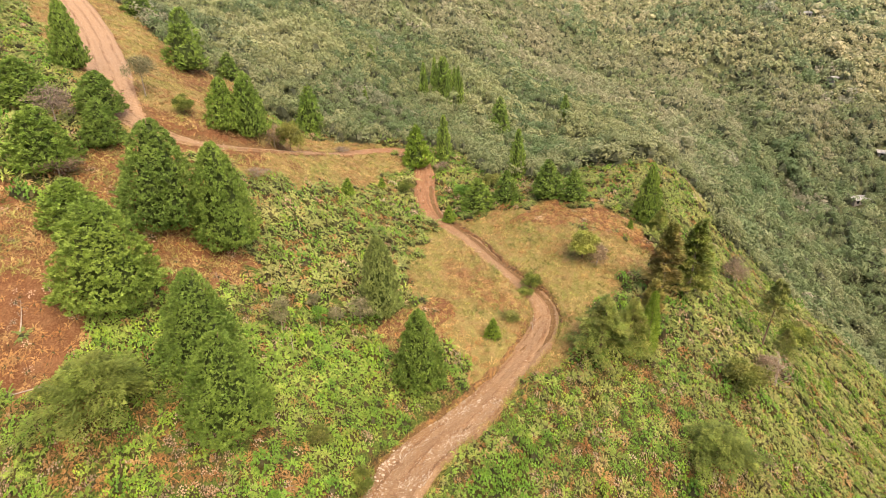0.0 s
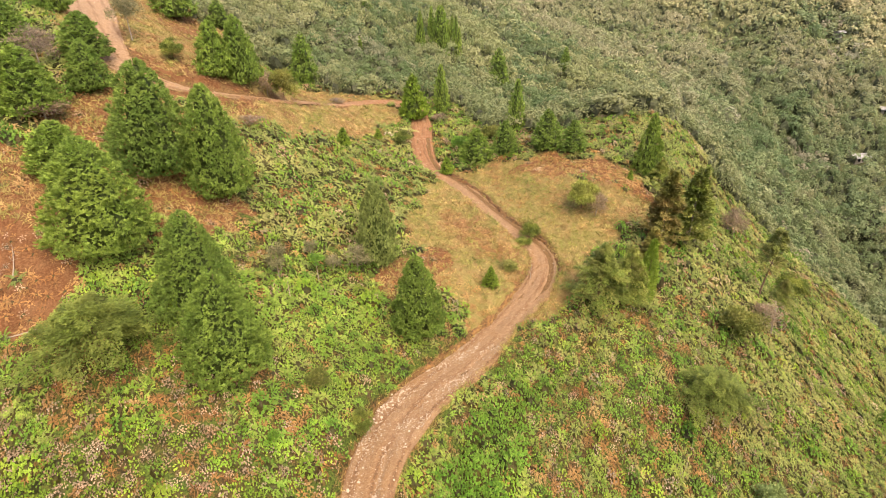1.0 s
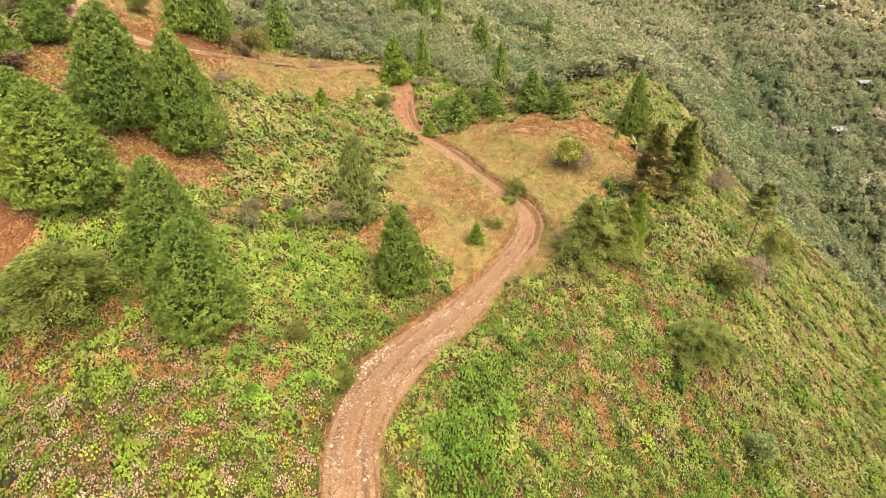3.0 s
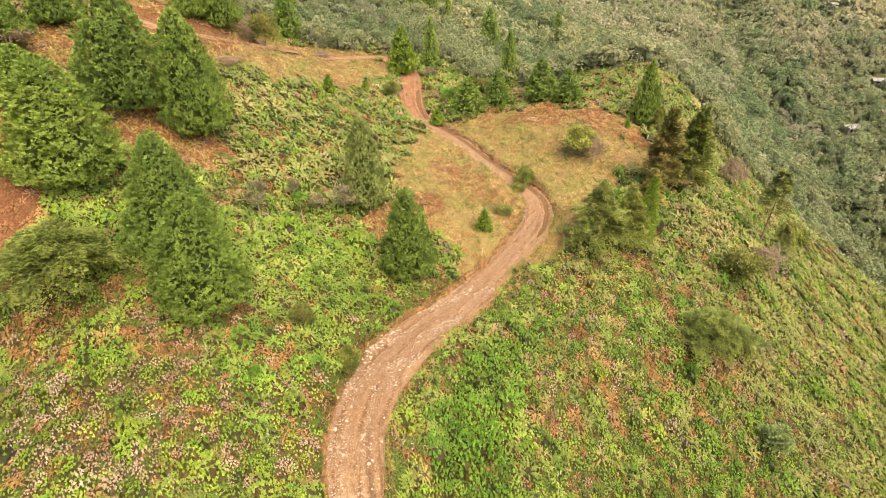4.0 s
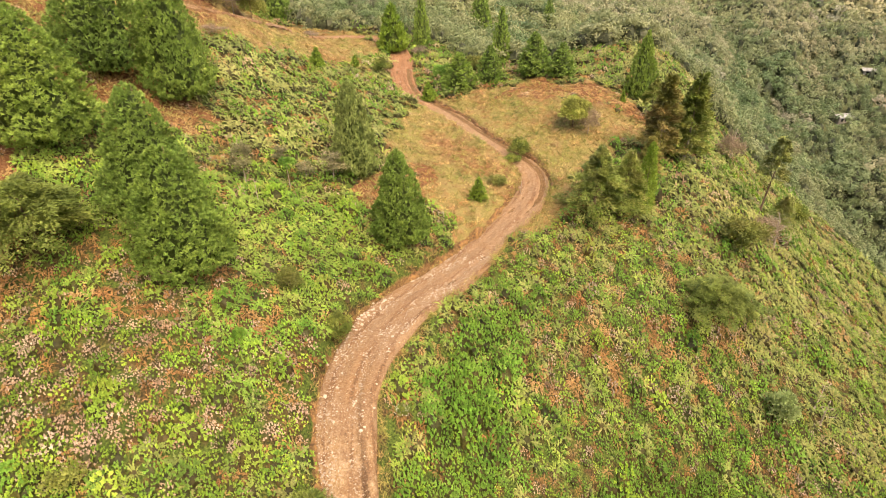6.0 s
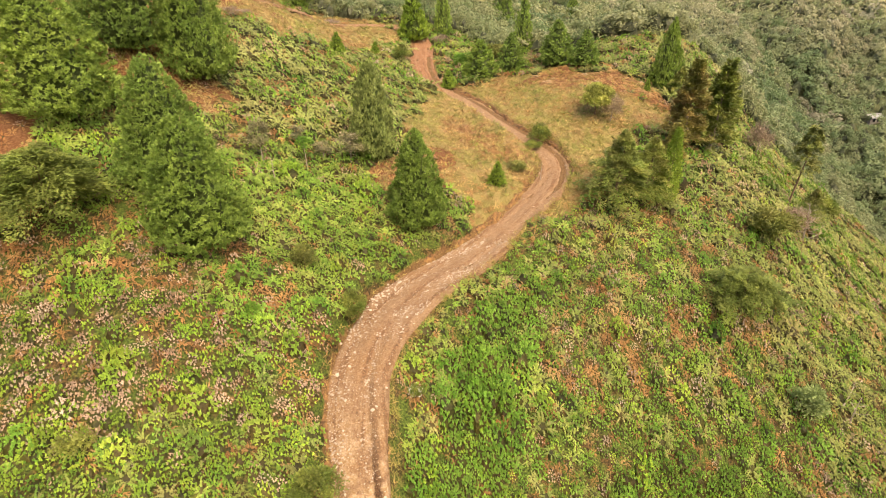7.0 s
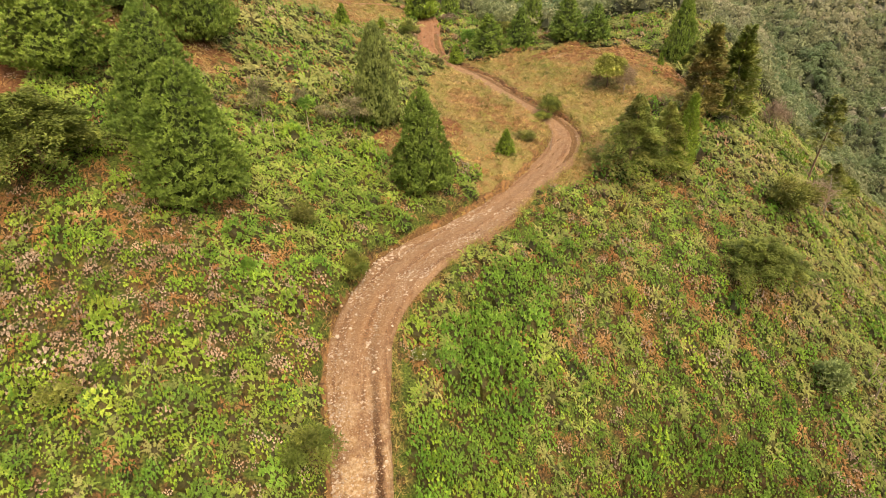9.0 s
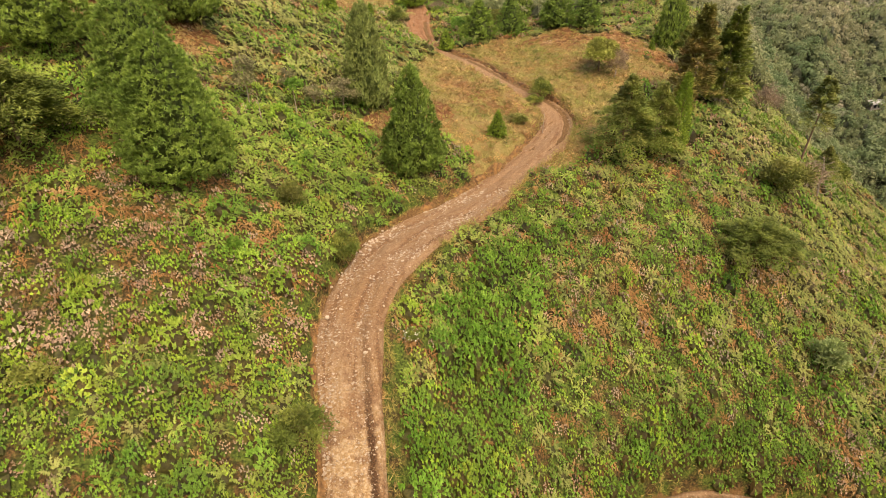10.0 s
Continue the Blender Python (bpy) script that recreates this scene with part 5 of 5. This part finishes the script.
# dry grass on the verge of the lower track
k = sr.integers(0, len(LINE), 9000)
o = HALF[k] + sr.uniform(-0.1, 1.0, len(k)) ** 1.0 * (0.5 + 0.5 * step01(-LINE[k, 1], -27, -23))
flip = np.where(sr.uniform(0, 1, len(k)) < 0.3, -1, 1)
x, y = LINE[k, 0] + side[k, 0] * o * flip, LINE[k, 1] + side[k, 1] * o * flip
ok = (y < 60) & (x < 20) & (y > 11)
x, y = x[ok], y[ok]
strew("verge_grass", [tuft_plant(sr, 9, 1.0, 0.07) for k in range(5)], x, y, height(x, y) - 0.02, sr.uniform(0.3, 0.6, len(x)), sr.uniform(0.15, 0.4, len(x)),
      M_GRASS, "dry yellowish grass on the track's verge", "grass", sr)

# meadow grass
x, y = jitter((-80, 40), (32, 126), 0.38, sr)
d, i = near_track(x, y)
k = (is_meadow(x, y) | is_bare(x, y)) & (d > HALF[i] + 0.1) & (sr.uniform(0, 1, len(x)) < np.where(y > 80, 0.7, 0.85) * np.where(inside(MEADOW_RUST, x, y), 0.35, 1.0) * np.where(inside(RUST_LOW, x, y), 0.55, 1.0))
x, y = x[k], y[k]
strew("meadow_grass", [tuft_plant(sr, 8, 1.0, 0.14) for k in range(6)], x, y, height(x, y) - 0.02, sr.uniform(0.4, 0.8, len(x)), sr.uniform(0.2, 0.5, len(x)),
      M_GRASS, "short dry straw-coloured meadow grass", "grass", sr, tone=np.clip(0.5 + 0.45 * waves(x, y, 5.0, 3) + 0.4 * waves(x, y, 1.7, 8) + 0.3 * step01(-x, 4, 10) * step01(y, 60, 66) + sr.normal(0, 0.12, len(x)), 0, 1))

x, y = jitter((-30, 40), (32, 100), 0.6, sr)
d, i = near_track(x, y)
k = is_meadow(x, y) & (d > HALF[i] + 0.4) & (waves(x, y, 8.0, 9) + 0.7 * waves(x, y, 3.0, 2) + 0.05 * (y - 62) * (y < 80) + 0.05 * (x - 17) * (y > 58) * (y < 78) + 0.3 * (y < 54) + 0.8 * inside(RUST_LOW, x, y) + 0.8 * inside(MEADOW_RUST, x, y) > 0.15)
x, y = x[k], y[k]
rusty = (waves(x, y, 6.0, 1) + sr.normal(0, 0.3, len(x)) > 0.25 - 0.5 * inside(RUST_LOW, x, y)) | inside(MEADOW_RUST, x, y)
for k, m in ((rusty, M_RUST), (~rusty, M_STRAW)):
    strew("dead_bracken", fern_flat, x[k], y[k], height(x[k], y[k]) - 0.05, sr.uniform(0.35, 0.65, k.sum()), sr.uniform(0.15, 0.36, k.sum()), m,
          "flattened brown dead bracken on the meadow", "undergrowth", sr)

# ---- forest behind the ridge, up the far hills and down in the valley ----
fr = np.random.default_rng(11)


def forest(name, lo, hi, gap, rad, high, cards, leaf, label, test, mats=M_HAZED_FOREST):
    """A stand of trees; high: the usual height of a tree."""
    trees = [far_tree(fr, cards, leaf, int(fr.integers(6, 11)), high / rad) for k in range(10)]
    x, y = jitter(lo, hi, gap, fr)
    ux, uy = slope_of(x, y)
    away = (ux * x + uy * y) / np.hypot(x, y)
    k = is_forest(x, y) & test(x, y) & (away > np.where(np.hypot(x, y) > 360, -0.2, -2.0))
    for hx, hy, w, dp, a in HOUSES:
        k &= np.hypot(x - hx, y - hy) > 0.42 * w + 0.7
        k &= np.hypot(x - hx * 0.97, y - hy * 0.97) > 0.42 * w + 1.0
    x, y = x[k], y[k]
    size = rad * np.exp(fr.normal(0, 0.3, len(x))).clip(0.55, 1.7) * (0.95 + 0.25 * waves(x, y, 40.0, 3))
    tall = high * (0.45 + 0.55 * size / rad) * fr.uniform(0.75, 1.3, len(x))
    deep = step01(-land(x, y), -8, 24) * step01(np.hypot(x, y), 110, 150)
    u = 0.28 + 0.45 * fr.uniform(0, 1, len(x)) + 0.3 * waves(x, y, 45.0, 6)
    kind = (u > 0.6 - 0.45 * deep).astype(int) + (u > (0.88 if mats is M_HAZED_FOREST else 0.93))
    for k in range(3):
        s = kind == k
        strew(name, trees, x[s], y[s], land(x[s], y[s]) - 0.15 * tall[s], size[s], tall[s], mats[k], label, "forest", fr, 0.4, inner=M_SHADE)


in_valley = lambda x, y: (x > 45) & (land(x, y) < 0) & (y < 330)
band = lambda lo, hi, v: lambda x, y: (np.hypot(x, y) >= lo) & (np.hypot(x, y) < hi) & (in_valley(x, y) == v)
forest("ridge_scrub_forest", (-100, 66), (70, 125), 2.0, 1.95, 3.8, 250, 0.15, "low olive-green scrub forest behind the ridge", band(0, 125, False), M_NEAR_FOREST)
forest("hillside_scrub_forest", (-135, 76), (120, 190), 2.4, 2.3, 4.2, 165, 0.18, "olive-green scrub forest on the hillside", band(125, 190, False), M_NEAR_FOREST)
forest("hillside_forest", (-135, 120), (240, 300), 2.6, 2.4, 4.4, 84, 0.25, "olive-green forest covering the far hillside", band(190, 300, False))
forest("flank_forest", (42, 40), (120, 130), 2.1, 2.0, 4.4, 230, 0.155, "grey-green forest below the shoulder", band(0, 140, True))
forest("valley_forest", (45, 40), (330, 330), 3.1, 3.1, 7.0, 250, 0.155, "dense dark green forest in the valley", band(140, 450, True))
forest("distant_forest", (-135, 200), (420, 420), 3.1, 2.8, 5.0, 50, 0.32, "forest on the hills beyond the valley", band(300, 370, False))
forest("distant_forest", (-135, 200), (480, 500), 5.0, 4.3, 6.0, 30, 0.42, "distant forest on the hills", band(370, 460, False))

# ---- stones on the track ----
def stone(name, r, rad):
    bm = bmesh.new()
    bmesh.ops.create_icosphere(bm, subdivisions=1, radius=rad)
    for v in bm.verts:
        v.co *= r.uniform(0.75, 1.2)
        v.co.z *= 0.65
    me = bpy.data.meshes.new(name)
    bm.to_mesh(me)
    bm.free()
    me.materials.append(M_STONE)
    return me


gr = np.random.default_rng(3)
PEB = np.array([(1, 0, 0), (0, 1, 0), (-1, 0, 0), (0, -1, 0), (0, 0, 0.8)])
n = 22000
k = gr.integers(60, len(LINE) - 1, n)
k = np.where(gr.uniform(0, 1, n) < 0.75, gr.integers(200, 480, n), k)
u = gr.uniform(-1, 1, n)
u = np.sign(u) * np.abs(u) ** 0.7 * HALF[k]
v = gr.uniform(-0.15, 0.15, n)
px, py = LINE[k, 0] + side[k, 0] * u + TANG[k, 0] * v, LINE[k, 1] + side[k, 1] * u + TANG[k, 1] * v
s = (0.016 + 0.075 * gr.uniform(0, 1, n) ** 4) * (0.6 + 0.6 * step01(waves(px, py, 2.6, 4), -0.5, 0.8))
ang = gr.uniform(0, 6.28, n)
P = np.empty((n, 5, 3))
c, sn = np.cos(ang)[:, None], np.sin(ang)[:, None]
stretch = gr.uniform(0.7, 1.4, (n, 5))
P[:, :, 0] = px[:, None] + (PEB[:, 0] * c - PEB[:, 1] * sn) * s[:, None] * stretch
P[:, :, 1] = py[:, None] + (PEB[:, 0] * sn + PEB[:, 1] * c) * s[:, None] * stretch
P[:, :, 2] = LINE_Z[k][:, None] - 0.05 + (0.03 + PEB[:, 2] * 1.0) * s[:, None] + 0.03
f = np.array([(0, 1, 4), (1, 2, 4), (2, 3, 4), (3, 0, 4)])
F = (np.arange(n)[:, None, None] * 5 + f[None]).reshape(-1, 3)
tagged(new("gravel", face_mesh("gravel", P.reshape(-1, 3), F.tolist(), M_STONE, False)), "loose pale gravel scattered over the dirt track", "gravel", kind="stuff")
RUBBLE = int(np.hypot(LINE[:, 0] + 3.4, LINE[:, 1] - 32.8).argmin())
rocks = [stone("rock", gr, 0.16) for k in range(4)]
for j in range(150):
    k = int(gr.integers(215, 420)) if j < 110 else RUBBLE + int(gr.normal(0, 7))
    u = (gr.choice([-1, 1]) if j < 110 else -1) * HALF[k] * gr.uniform(0.4 if j < 110 else 0.6, 1.1)
    ob = new("rock", rocks[j % 4])
    q = 0.3 + 0.75 * gr.uniform(0, 1) ** 2.5
    ob.location = (LINE[k, 0] + side[k, 0] * u, LINE[k, 1] + side[k, 1] * u, LINE_Z[k] + 0.02)
    ob.rotation_euler, ob.scale = (0, 0, gr.uniform(0, 6.28)), (q, q, q)
    tagged(ob, "pale angular rock lying on the track's verge", "rock", "rocks on the track")
